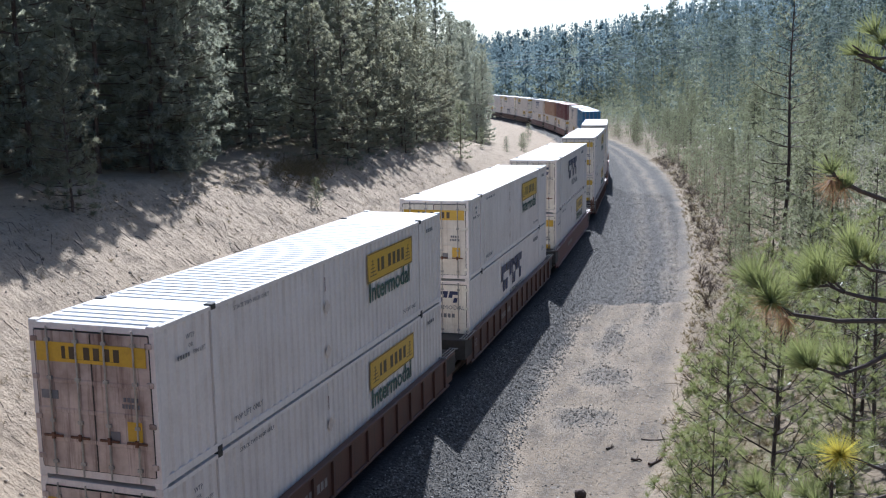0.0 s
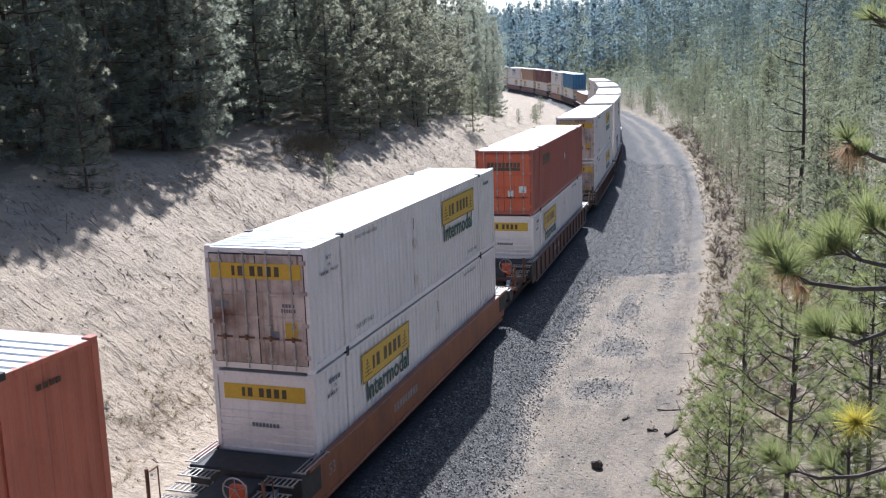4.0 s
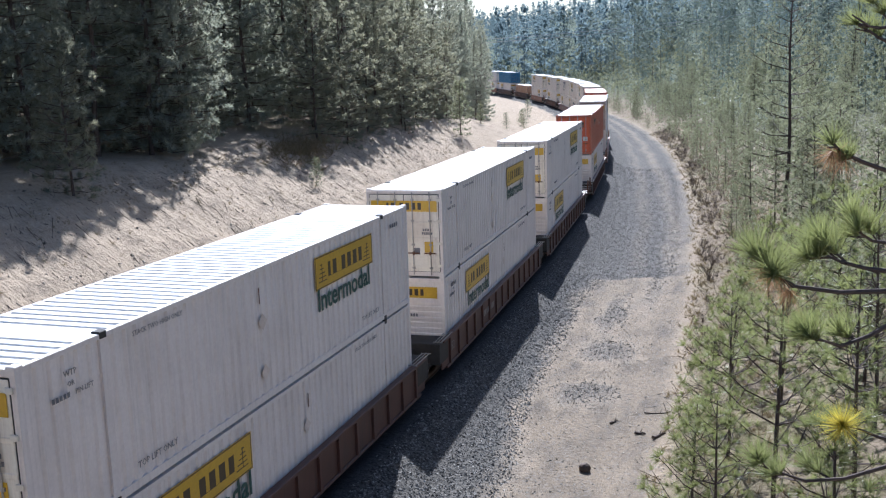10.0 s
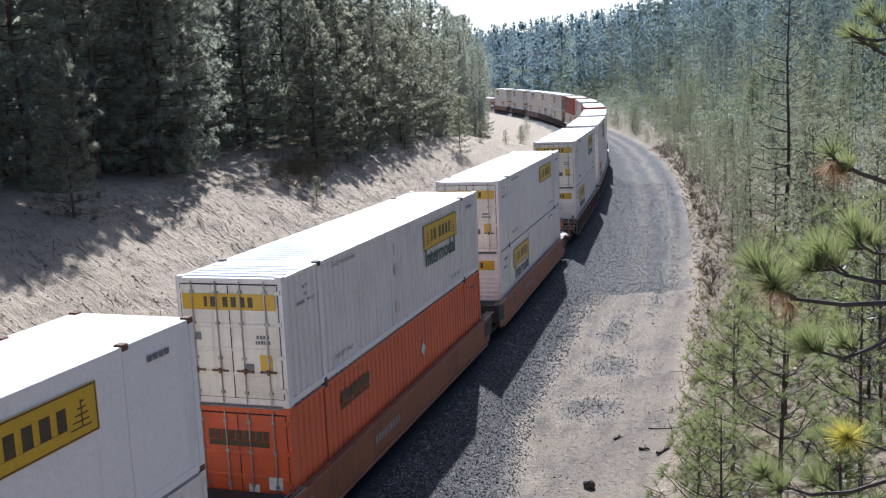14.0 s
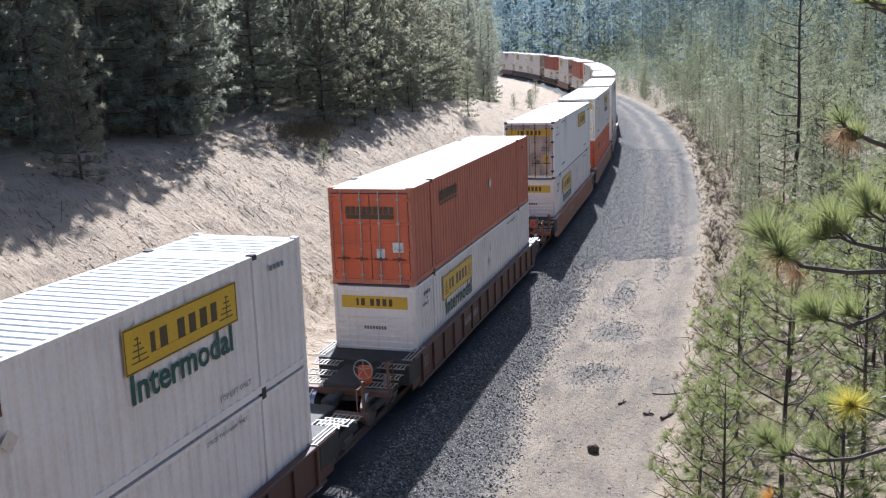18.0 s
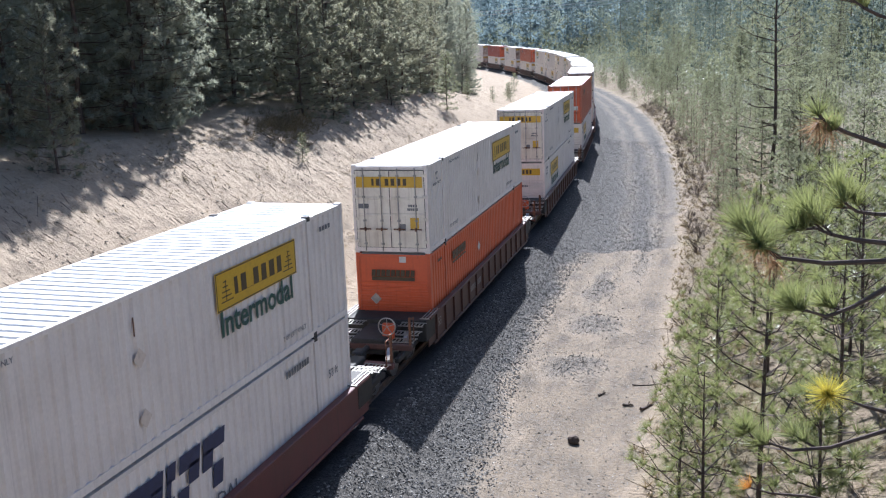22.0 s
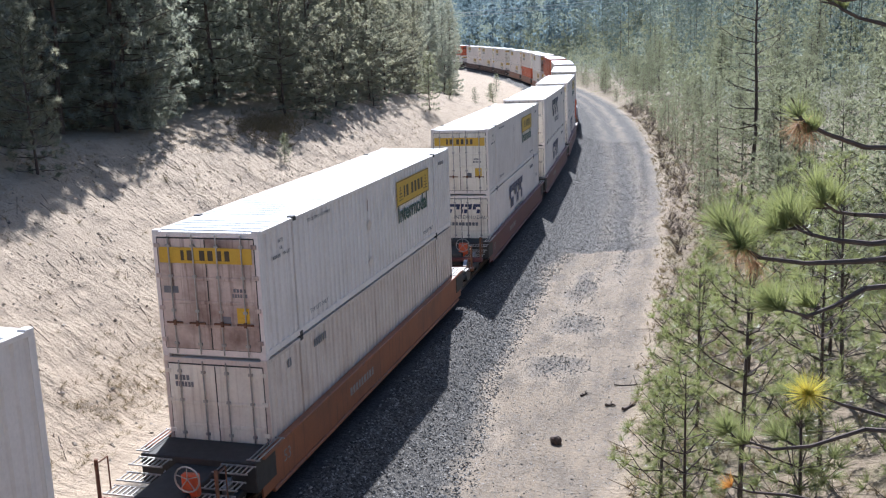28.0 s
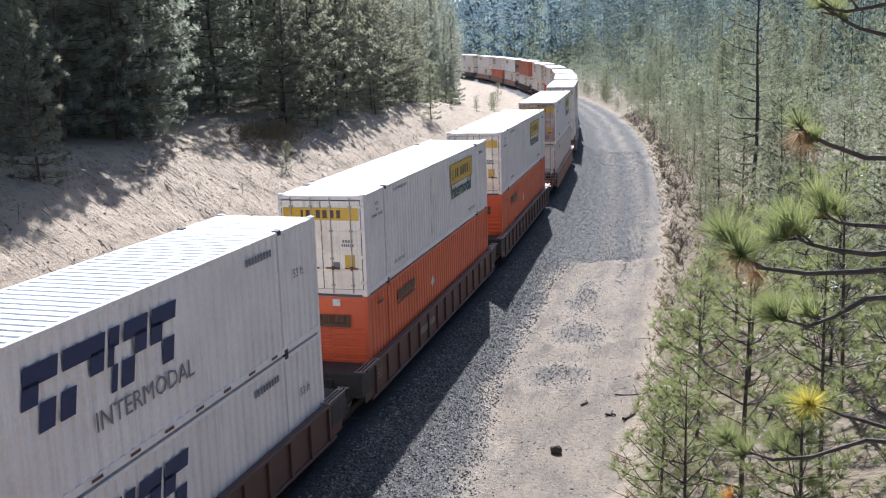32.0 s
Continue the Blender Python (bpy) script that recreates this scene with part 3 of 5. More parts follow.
def container(label, body, door_mat, roof_mat, style, ribbed=True, parent=None):
    """A 53-foot container on the origin, doors towards -y. style names the lettering that it carries."""
    c = tagged(new("shipping_container"), label, "container", "containers on the train")
    # frame: rails, posts and the intermediate posts of the 40-foot points
    bm = bmesh.new()
    for sx in (-1, 1):
        x0, x1 = (WIDE - 0.10, WIDE) if sx > 0 else (-WIDE, -WIDE + 0.10)
        box(bm, x0, x1, -HALF, HALF, 0.0, 0.15)
        box(bm, x0, x1, -HALF, HALF, TALL - 0.09, TALL - 0.012)
        for y0, w in ((-HALF, 0.14), (HALF - 0.14, 0.14)):
            box(bm, x0 + 0.003 * sx, x1 + 0.003 * sx, y0, y0 + w, 0.15, TALL - 0.09)
        for y0 in (-6.18, 6.0):
            box(bm, x0 + 0.001 * sx, x1 + 0.001 * sx, y0, y0 + 0.18, 0.15, TALL - 0.09)
    box(bm, -WIDE + 0.1, WIDE - 0.1, -HALF + 0.002, -HALF + 0.1, 0.02, 0.17)
    box(bm, -WIDE + 0.1, WIDE - 0.1, -HALF + 0.002, -HALF + 0.1, TALL - 0.13, TALL - 0.015)
    box(bm, -WIDE + 0.1, WIDE - 0.1, HALF - 0.1, HALF - 0.002, 0.02, 0.17)
    box(bm, -WIDE + 0.1, WIDE - 0.1, HALF - 0.1, HALF - 0.002, TALL - 0.13, TALL - 0.015)
    box(bm, -WIDE + 0.1, WIDE - 0.1, -HALF + 0.1, HALF - 0.1, 0.04, 0.12)
    part("frame", bm, body, c)
    # sides
    if ribbed:
        v, f = corrugated(LEN - 0.28, TALL - 0.24, 0.30, {"plain_name": 0.028, "band": 0.018}.get(style, 0.038))
    else:
        v, f = corrugated(LEN - 0.28, TALL - 0.24, 1.22, 0.008)
    side = raw("side_panel", v, f, body, c)
    side.matrix_basis = Matrix.Translation((WIDE - 0.012, 0, 0.15))
    same("side_panel", side, c, Matrix.Translation((-WIDE + 0.012, 0, 0.15)) @ Matrix.Rotation(math.pi, 4, "Z"))
    # roof: three sheets with cross ribs
    prof, y = [(-HALF + 0.02, -0.012), (-HALF + 0.15, -0.012)], -HALF + 0.2
    while y < HALF - 0.3:
        if not ribbed or abs(abs(y + 0.14) - 6.09) < 0.26:
            prof += [(y + 0.02, -0.008), (y + 0.26, -0.008)]
        else:
            prof += [(y, -0.034), (y + 0.06, -0.034), (y + 0.075, -0.006), (y + 0.255, -0.006)]
        y += 0.285
    prof += [(HALF - 0.15, -0.012), (HALF - 0.02, -0.012)]
    bm = bmesh.new()
    rows = [[bm.verts.new((x, py, TALL + pz)) for x in (-WIDE + 0.02, WIDE - 0.02)] for py, pz in prof]
    rows.append([bm.verts.new((x, HALF - 0.02, TALL - 0.06)) for x in (-WIDE + 0.02, WIDE - 0.02)])
    rows.append([bm.verts.new((x, -HALF + 0.02, TALL - 0.06)) for x in (-WIDE + 0.02, WIDE - 0.02)])
    for p, q in zip(rows, rows[1:] + rows[:1]):
        bm.faces.new((p[0], p[1], q[1], q[0]))
    part("roof_panel", bm, roof_mat, c)
    # castings
    cast = {}
    for sx in (-1, 1):
        for y in (-HALF + 0.09, -6.09, 6.09, HALF - 0.09):
            for z in (0.028, TALL - 0.04):
                m = Matrix.Translation((sx * (WIDE - 0.074), y, z))
                sort = abs(y) < 7
                if sort not in cast:
                    bm = bmesh.new()
                    box(bm, -0.082, 0.082, -0.092, 0.092, -0.06, 0.064, 0.012)
                    cast[sort] = part("corner_casting", bm, RUSTY if style == "smooth" else DARK_STEEL if sort else body, c)
                    cast[sort].matrix_basis = m
                else:
                    same("corner_casting", cast[sort], c, m)
    # door end
    for sx in (-1, 1):
        bm = bmesh.new()
        prof = [(0.0, 0.0), (0.0, -0.045)]
        for z in (0.55, 1.1, 1.65):
            prof += [(z - 0.05, -0.045), (z - 0.03, -0.056), (z + 0.03, -0.056), (z + 0.05, -0.045)]
        prof += [(2.56, -0.045), (2.56, 0.0)]
        rows = [[bm.verts.new((px, py, pz)) for px in (-0.588, 0.588)] for pz, py in prof]
        for p, q in zip(rows, rows[1:] + rows[:1]):
            bm.faces.new((p[0], p[1], q[1], q[0]))
        bm.faces.new([r[0] for r in rows][::-1])
        bm.faces.new([r[1] for r in rows])
        d = part("door", bm, door_mat, c)
        d.matrix_basis = Matrix.Translation((sx * 0.594, -HALF + 0.03, 0.175))
        for px in (-0.30, 0.30):
            bm = bmesh.new()
            rod(bm, (0, 0, -0.12), (0, 0, 2.66), 0.019, n=6)
            for z in (0.12, 0.9, 1.7, 2.4):
                box(bm, -0.05, 0.05, -0.012, 0.03, z - 0.03, z + 0.03)
            r = part("lock_rod", bm, STEEL if style != "smooth" else RUSTY, d)
            r.matrix_basis = Matrix.Translation((px, -0.078, 0))
            bm = bmesh.new()
            box(bm, -0.20, 0.20, -0.02, 0.01, -0.02, 0.02)
            box(bm, -0.03, 0.03, -0.03, 0.01, -0.06, 0.06)
            h = part("handle", bm, RUSTY, d)
            h.matrix_basis = Matrix.Translation((px * 0.95, -0.085, 0.62))
        for z in (0.2, 0.95, 1.7, 2.4):
            bm = bmesh.new()
            box(bm, -0.07, 0.07, -0.02, 0.012, -0.05, 0.05, 0.01)
            g = part("hinge", bm, DARK_STEEL if style == "smooth" else door_mat, d)
            g.matrix_basis = Matrix.Translation((sx * 0.60, -0.05, z))
    bm = bmesh.new()
    box(bm, -0.012, 0.012, -HALF - 0.022, -HALF - 0.012, 0.18, 2.72)
    for sx in (-1, 1):
        box(bm, *sorted((sx * 1.183, sx * 1.203)), -HALF - 0.006, -HALF + 0.02, 0.18, 2.74)
    for z in (0.172, 2.737):
        box(bm, -1.18, 1.18, -HALF - 0.006, -HALF + 0.02, z - 0.012, z + 0.012)
    part("door_gasket", bm, DARK_STEEL, c)
    # front end: sheet with level ribs
    prof = [(0.16, -0.035)]
    for k in range(9):
        z = 0.34 + k * 0.185
        prof += [(z, -0.035), (z + 0.02, -0.006), (z + 0.10, -0.006), (z + 0.12, -0.035)]
    prof += [(TALL - 0.12, -0.035), (TALL - 0.12, -0.06), (0.16, -0.06)]
    bm = bmesh.new()
    rows = [[bm.verts.new((x, HALF + py, pz)) for x in (-WIDE + 0.1, WIDE - 0.1)] for pz, py in prof]
    for p, q in zip(rows, rows[1:] + rows[:1]):
        bm.faces.new((p[1], p[0], q[0], q[1]))
    part("front_panel", bm, body, c)
    # lettering
    if style in ("yellow", "smooth", "band"):
        for put, sgn in ((ON_RIGHT, 1), (ON_LEFT, -1)):
            band = decal("logo_band", made(slab, 3.56, 0.80), YELLOW, c, put(3.5, 2.16), "yellow band with dark border")
            bm = bmesh.new()
            for a in (-0.385, 0.36):
                box(bm, -1.76, 1.76, a, a + 0.025, 0.003, 0.005)
            for a in (-1.76, 1.735):
                box(bm, a, a + 0.025, -0.36, 0.36, 0.003, 0.005)
            decal("border", bm, INK, band, Matrix())
            bm = bmesh.new()
            glyph_bars(bm, 7, 2.1, 0.36, 0.5, 0.0, [0.5, 0.8, 0.15, 0.8, 0.8, 0.85, 0.75], 0.006)
            decal("name_bar", bm, INK, band, Matrix())
            for ex in (-1.36, 1.36):
                bm = bmesh.new()
                for k in range(5):
                    box(bm, -0.24 + 0.06 * k, 0.24 - 0.03 * k, -0.24 + 0.1 * k, -0.215 + 0.1 * k, 0.003, 0.005)
                box(bm, 0.02, 0.05, -0.24, 0.2, 0.003, 0.0045)
                decal("emblem", bm, INK, band, Matrix.Translation((ex, 0, 0.0)) @ Matrix.Scale(1 if ex > 0 else -1, 4, (1, 0, 0)))
            if style == "yellow":
                text_mesh("lettering", "Intermodal", 0.74, GREEN_INK, c, put(3.42, 1.47, 0.014), "dark green word", 0.014)
                for z in (1.72, 0.62):
                    decal("placard_holder", made(slab, 0.26, 0.26), CREAM, c, put(-0.9, z, 0.006) @ Matrix.Rotation(math.pi / 4, 4, "Z"), "pale diamond placard holder")
                decal("marking", made(slab, 0.04, 0.34), RUSTY, c, put(-1.0, 2.3), "thin upright red mark")
            text_mesh("notice", "WTP", 0.14, GREY_INK, c, put(-6.95 * sgn, 2.50, 0.014))
            text_mesh("notice", "OR", 0.12, GREY_INK, c, put(-6.95 * sgn, 2.33, 0.014))
            decal("marking", made(glyph_bars, 5, 0.40, 0.08, 0.6), GREY_INK, c, put(-7.2 * sgn, 2.17))
            text_mesh("notice", "PIN LIFT", 0.12, GREY_INK, c, put((-6.65 if sgn > 0 else 7.0), 2.17, 0.014))
            decal("marking", made(glyph_bars, 4, 0.62, 0.11, 0.4), GREY_INK, c, put(6.95, 2.5))
            text_mesh("notice", "TOP LIFT ONLY", 0.17, GREY_INK, c, put(-4.9, 0.40, 0.014))
            text_mesh("notice", "TOP LIFT ONLY", 0.17, GREY_INK, c, put(5.0, 0.40, 0.014))
            text_mesh("notice", "STACK TWO HIGH ONLY", 0.13, GREY_INK, c, put(-4.6, 2.66, 0.014))
        band = decal("door_band", made(slab, 2.28, 0.36, 0.006), YELLOW, c, ON_NEAR(0, 2.36, 0.028), "yellow band across the doors")
        bm = bmesh.new()
        glyph_bars(bm, 7, 1.2, 0.23, 0.5, 0.0, [0.5, 0.8, 0.15, 0.8, 0.8, 0.85, 0.75], 0.011)
        decal("name_bar", bm, INK, band, Matrix())
        decal("sticker", made(slab, 0.30, 0.36), YELLOW, c, ON_NEAR(0.83, 1.0, 0.028), "yellow warning sticker")
        decal("sticker", made(slab, 0.2, 0.22), GREY_INK, c, ON_NEAR(0.42, 0.86, 0.028), "grey plate")
        decal("sticker", made(slab, 0.36, 0.16), GREY_INK, c, ON_NEAR(-0.92, 1.56, 0.028), "grey plate")
        decal("marking", made(glyph_bars, 4, 0.3, 0.08, 0.4), GREY_INK, c, ON_NEAR(0.78, 1.58, 0.028))
        decal("marking", made(glyph_bars, 6, 0.36, 0.08, 0.4), GREY_INK, c, ON_NEAR(0.78, 1.46, 0.028))
        band = decal("front_band", made(slab, 2.1, 0.38), YELLOW, c, ON_FAR(0, 2.40, -0.02), "yellow band")
        bm = bmesh.new()
        glyph_bars(bm, 7, 1.15, 0.22, 0.5, 0.0, [0.5, 0.8, 0.15, 0.8, 0.8, 0.85, 0.75], 0.008)
        decal("name_bar", bm, INK, band, Matrix())
        decal("marking", made(glyph_bars, 8, 0.7, 0.10, 0.4), GREY_INK, c, ON_FAR(0, 1.62, 0.004))
    elif style == "plain_name":
        for put, sgn in ((ON_RIGHT, 1), (ON_LEFT, -1)):
            bm = bmesh.new()
            glyph_bars(bm, 9, 1.9, 0.30, 0.3, 0.12)
            box(bm, -0.98, 0.95, -0.29, -0.22, 0, 0.004)
            decal("name_bar", bm, INK, c, put(-4.3 if sgn > 0 else 4.3, 2.25), "row of dark blocks over a line")
            decal("marking", made(slab, 0.3, 0.3), WHITE_INK, c, put(1.2, 1.75) @ Matrix.Rotation(math.pi / 4, 4, "Z"), "white diamond placard")
            decal("marking", made(glyph_bars, 4, 0.5, 0.09, 0.4), INK, c, put(6.95, 2.5))
        for put in (ON_NEAR, ON_FAR):
            bm = bmesh.new()
            glyph_bars(bm, 9, 1.5, 0.22, 0.3, 0.12, None, 0.012)
            box(bm, -0.75, 0.75, -0.26, -0.13, 0, 0.008)
            decal("name_bar", bm, INK, c, put(0.0, 2.25, 0.028), "row of dark blocks over a bar")
        decal("sticker", made(slab, 0.26, 0.30), WHITE_INK, c, ON_NEAR(0.3, 0.95, 0.028), "white paper placard")
        decal("sticker", made(slab, 0.34, 0.30), WHITE_INK, c, ON_NEAR(0.85, 1.15, 0.028), "white paper placard")
        decal("sticker", made(slab, 0.28, 0.28), STEEL, c, ON_FAR(0.65, 1.35, 0.006) @ Matrix.Rotation(math.pi / 4, 4, "Z"), "silver diamond placard")
        decal("sticker", made(slab, 0.24, 0.2), WHITE_INK, c, ON_FAR(-0.35, 2.72, 0.02), "white placard")
    elif style == "navy":
        for put, sgn in ((ON_RIGHT, 1), (ON_LEFT, -1)):
            bm = bmesh.new()
            stroke_bars(bm, [1.0, 1.35, 0.35, 0.9, 1.0], 4.2, 1.1)
            decal("name_bar", bm, NAVY_INK, c, put(-0.6, 1.9), "row of slanted navy blocks")
            text_mesh("lettering", "INTERMODAL", 0.5, GREY_INK, c, put(0.5, 0.98, 0.014), "thin grey word")
            decal("marking", made(glyph_bars, 9, 1.2, 0.16, 0.4), GREY_INK, c, put(5.0, 2.5))
            text_mesh("marking", "53 ft", 0.3, GREY_INK, c, put(6.95, 1.75, 0.014))
            first = decal("reflector_strip", made(slab, 0.3, 0.06), RUSTY, c, put(-6.65, 0.08), "short red reflector")
            for k in range(1, 12):
                same("reflector_strip", first, c, put(-6.65 + k * 1.1, 0.08))
        bm = bmesh.new()
        stroke_bars(bm, [1.0, 1.35, 0.35, 0.9, 1.0], 1.85, 0.42, 0.22, 0.012)
        decal("name_bar", bm, NAVY_INK, c, ON_NEAR(-0.05, 2.3, 0.028), "row of slanted navy blocks")
        text_mesh("lettering", "INTERMODAL", 0.24, GREY_INK, c, ON_NEAR(0.4, 1.9, 0.032))
        decal("marking", made(glyph_bars, 10, 1.5, 0.15, 0.4), GREY_INK, c, ON_NEAR(0.0, 1.6, 0.028))
    else:
        for put, sgn in ((ON_RIGHT, 1), (ON_LEFT, -1)):
            decal("marking", made(glyph_bars, 6, 0.8, 0.2, 0.4), GREY_INK, c, put(-5.0, 2.5))
            decal("marking", made(glyph_bars, 2, 0.2, 0.2, 0.4), GREY_INK, c, put(-6.9, 2.5))
        decal("marking", made(glyph_bars, 4, 0.36, 0.12, 0.4), GREY_INK, c, ON_NEAR(-0.85, 2.42, 0.028))
        decal("marking", made(glyph_bars, 6, 0.46, 0.12, 0.4), GREY_INK, c, ON_NEAR(-0.8, 2.26, 0.028))
    return c


KINDS = {
    "yellow": lambda: container("white ribbed container with yellow band and green word", WHITE, WHITE_DOOR, ROOF_WHITE, "yellow"),
    "smooth": lambda: container("white panelled container with black stains and rusty doors", STAINED, RUST_DOOR, RUST_ROOF, "smooth", False),
    "worn": lambda: container("white ribbed container with yellow band and rusty doors", WHITE, RUST_DOOR, ROOF_WHITE, "yellow"),
    "band": lambda: container("white finely ribbed container with a yellow band", WHITE, WHITE_DOOR, ROOF_WHITE, "band"),
    "orange": lambda: container("orange ribbed steel container, stacked on the train", ORANGE, ORANGE, ROOF_WHITE, "plain_name"),
    "faded": lambda: container("faded orange ribbed steel container, stacked on the train", FADED, ORANGE, ROOF_WHITE, "plain_name"),
    "red": lambda: container("faded red ribbed steel container, stacked on the train", RED, ORANGE, RED_ROOF, "plain_name"),
    "maroon": lambda: container("dark maroon ribbed steel container, stacked on the train", MAROON, MAROON, RED_ROOF, "plain_name"),
    "navy": lambda: container("off-white ribbed container with slanted navy blocks", WHITE, WHITE_DOOR, ROOF_WHITE, "navy"),
    "cream": lambda: container("plain off-white container with stained doors", CREAM, WHITE_DOOR, ROOF_WHITE, "none"),
    "blue": lambda: container("blue ribbed steel container, stacked on the train", BLUE, BLUE, ROOF_WHITE, "none"),
    "tan": lambda: container("brown ribbed steel container riding in the well", TAN, TAN, ROOF_WHITE, "none"),
}


# ---------------------------------------------------------------- well cars
def grating(bm, x0, x1, y0, y1, z, bars=7):
    box(bm, x0, x1, y0, y0 + 0.03, z - 0.03, z)
    box(bm, x0, x1, y1 - 0.03, y1, z - 0.03, z)
    for k in range(bars):
        x = x0 + (x1 - x0) * (k + 0.5) / bars
        box(bm, x - 0.012, x + 0.012, y0 + 0.03, y1 - 0.03, z - 0.025, z - 0.002)


def bogie(parent, y):
    bm = bmesh.new()
    box(bm, -1.0, 1.0, -0.2, 0.2, 0.42, 0.72, 0.04)
    for sx in (-1, 1):
        box(bm, sx * 1.0 - 0.08, sx * 1.0 + 0.08, -1.15, 1.15, 0.44, 0.62, 0.03)
        box(bm, sx * 1.0 - 0.07, sx * 1.0 + 0.07, -0.35, 0.35, 0.28, 0.44, 0.03)
    b = part("bogie", bm, DARK_STEEL, parent)
    b.matrix_basis = Matrix.Translation((0, y, 0))
    w = None
    for sx in (-1, 1):
        for dy in (-0.9, 0.9):
            m = Matrix.Translation((sx * 0.75, dy, 0.46))
            if w is None:
                bm = bmesh.new()
                rod(bm, (-0.065, 0, 0), (0.065, 0, 0), 0.455, n=20)
                rod(bm, (-0.085, 0, 0), (-0.06, 0, 0), 0.485, n=20)
                w = part("wheel", bm, TREAD, b)
                w.matrix_basis = m
            else:
                same("wheel", w, b, m if sx < 0 else m @ Matrix.Rotation(math.pi, 4, "Z"))


def well_car(colour, near, far, ribs, label):
    """One well unit, centre of the well on the origin. near and far: 'c' a coupler end, 'a' an end on a shared bogie."""
    c = tagged(new("well_car"), label, "well car", "well cars of the train")
    for sx in (-1, 1):
        bm = bmesh.new()
        x0, x1 = sorted((sx * 1.36, sx * 1.40))
        box(bm, x0, x1, -8.9, 8.9, 0.30, 1.22)
        a, b = sorted((sx * 1.30, sx * 1.50))
        box(bm, a, b, -8.9, 8.9, 1.22, 1.31, 0.015)
        box(bm, *sorted((sx * 1.28, sx * 1.46)), -8.4, 8.4, 0.22, 0.31, 0.015)
        part("side_sill", bm, colour, c)
        if ribs:
            bm = bmesh.new()
            box(bm, *sorted((sx * 1.40, sx * 1.47)), -0.06, 0.06, 0.31, 1.22)
            r = part("rib", bm, colour, c)
            r.matrix_basis = Matrix.Translation((0, -8.0, 0))
            for k in range(1, 15):
                same("rib", r, c, Matrix.Translation((0, -8.0 + k * 1.143, 0)))
        put = ON_RIGHT if sx > 0 else ON_LEFT
        decal("marking", made(glyph_bars, 9, 1.9, 0.22, 0.5), SHADED_INK, c, put(-2.4 * sx, 0.76, 0.106))
        text_mesh("marking", "53", 0.42, SHADED_INK, c, put(-7.55 if sx > 0 else 7.55, 0.78, 0.108))
    bm = bmesh.new()
    for k in range(6):
        y = -7.5 + k * 3.0
        box(bm, -1.36, 1.36, y - 0.12, y + 0.12, 0.20, 0.29)
    part("floor_beam", bm, DARK_STEEL, c)
    for end, sy in ((near, -1), (far, 1)):
        reach = 10.9 if end == "c" else 9.35
        bm = bmesh.new()
        lo, hi = sorted((sy * 8.2, sy * 9.2))
        box(bm, -1.42, 1.42, lo, hi, 0.55, 1.27, 0.02)
        lo, hi = sorted((sy * 9.2, sy * reach))
        box(bm, -0.55, 0.55, lo, hi, 0.62, 1.12, 0.03)
        part("end_deck", bm, DARK_STEEL, c)
        if end == "c":
            bm = bmesh.new()
            rod(bm, (0, sy * 10.9, 0.86), (0, sy * 11.65, 0.86), 0.09, n=8)
            box(bm, -0.16, 0.16, *sorted((sy * 11.45, sy * 11.75)), 0.70, 1.02, 0.04)
            part("coupler", bm, DARK_STEEL, c)
            lo, hi = sorted((sy * 10.75, sy * 10.95))
            bm = bmesh.new()
            box(bm, -1.45, 1.45, lo, hi, 0.80, 0.98, 0.02)
            part("end_sill", bm, colour, c)
            step = None
            for k, (y, z) in enumerate(((9.45, 1.22), (9.95, 1.08), (10.45, 1.0))):
                for sx in (-1, 1):
                    m = Matrix.Translation((sx * 1.02, sy * y, z))
                    if step is None:
                        bm = bmesh.new()
                        grating(bm, -0.42, 0.42, -0.22, 0.22, 0.0)
                        step = part("step_grating", bm, STEEL, c)
                        step.matrix_basis = m
                    else:
                        same("step_grating", step, c, m)
            for sx in (-1, 1):
                bm = bmesh.new()
                rod(bm, (sx * 1.38, sy * 10.85, 0.95), (sx * 1.38, sy * 10.85, 1.85), 0.045, n=6)
                rod(bm, (sx * 1.38, sy * 10.85, 1.75), (sx * 1.38, sy * 10.45, 1.75), 0.018, n=6)
                rod(bm, (sx * 1.38, sy * 10.45, 1.75), (sx * 1.38, sy * 10.45, 1.0), 0.018, n=6)
                part("grab_post", bm, RUSTY, c)
            if sy < 0:
                bm = bmesh.new()
                for k in range(16):
                    a0, a1 = k * math.tau / 16, (k + 1) * math.tau / 16
                    rod(bm, (0.55 + 0.28 * math.cos(a0), -10.58, 1.45 + 0.28 * math.sin(a0)), (0.55 + 0.28 * math.cos(a1), -10.58, 1.45 + 0.28 * math.sin(a1)), 0.02, n=6)
                for k in range(5):
                    a0 = 0.3 + k * math.tau / 5
                    rod(bm, (0.55, -10.57, 1.45), (0.55 + 0.27 * math.cos(a0), -10.58, 1.45 + 0.27 * math.sin(a0)), 0.012, n=5)
                part("brake_wheel", bm, STEEL, c, "pale spoked hand wheel")
                bm = bmesh.new()
                box(bm, 0.36, 0.74, -10.52, -10.36, 1.02, 1.52, 0.03)
                rod(bm, (0.55, -10.44, 0.9), (0.55, -10.44, 1.05), 0.06, n=6)
                part("brake_housing", bm, ORANGE, c, "orange gear housing")
            bogie(c, sy * 9.95)
        elif sy < 0:
            bogie(c, sy * 9.83)
        # walkway plate on top of the sill by the well's end
        for sx in (-1, 1):
            bm = bmesh.new()
            grating(bm, *sorted((sx * 1.2, sx * 1.52)), *sorted((sy * 7.9, sy * 9.2)), 1.345, 3)
            part("walkway", bm, STEEL, c)
    return c


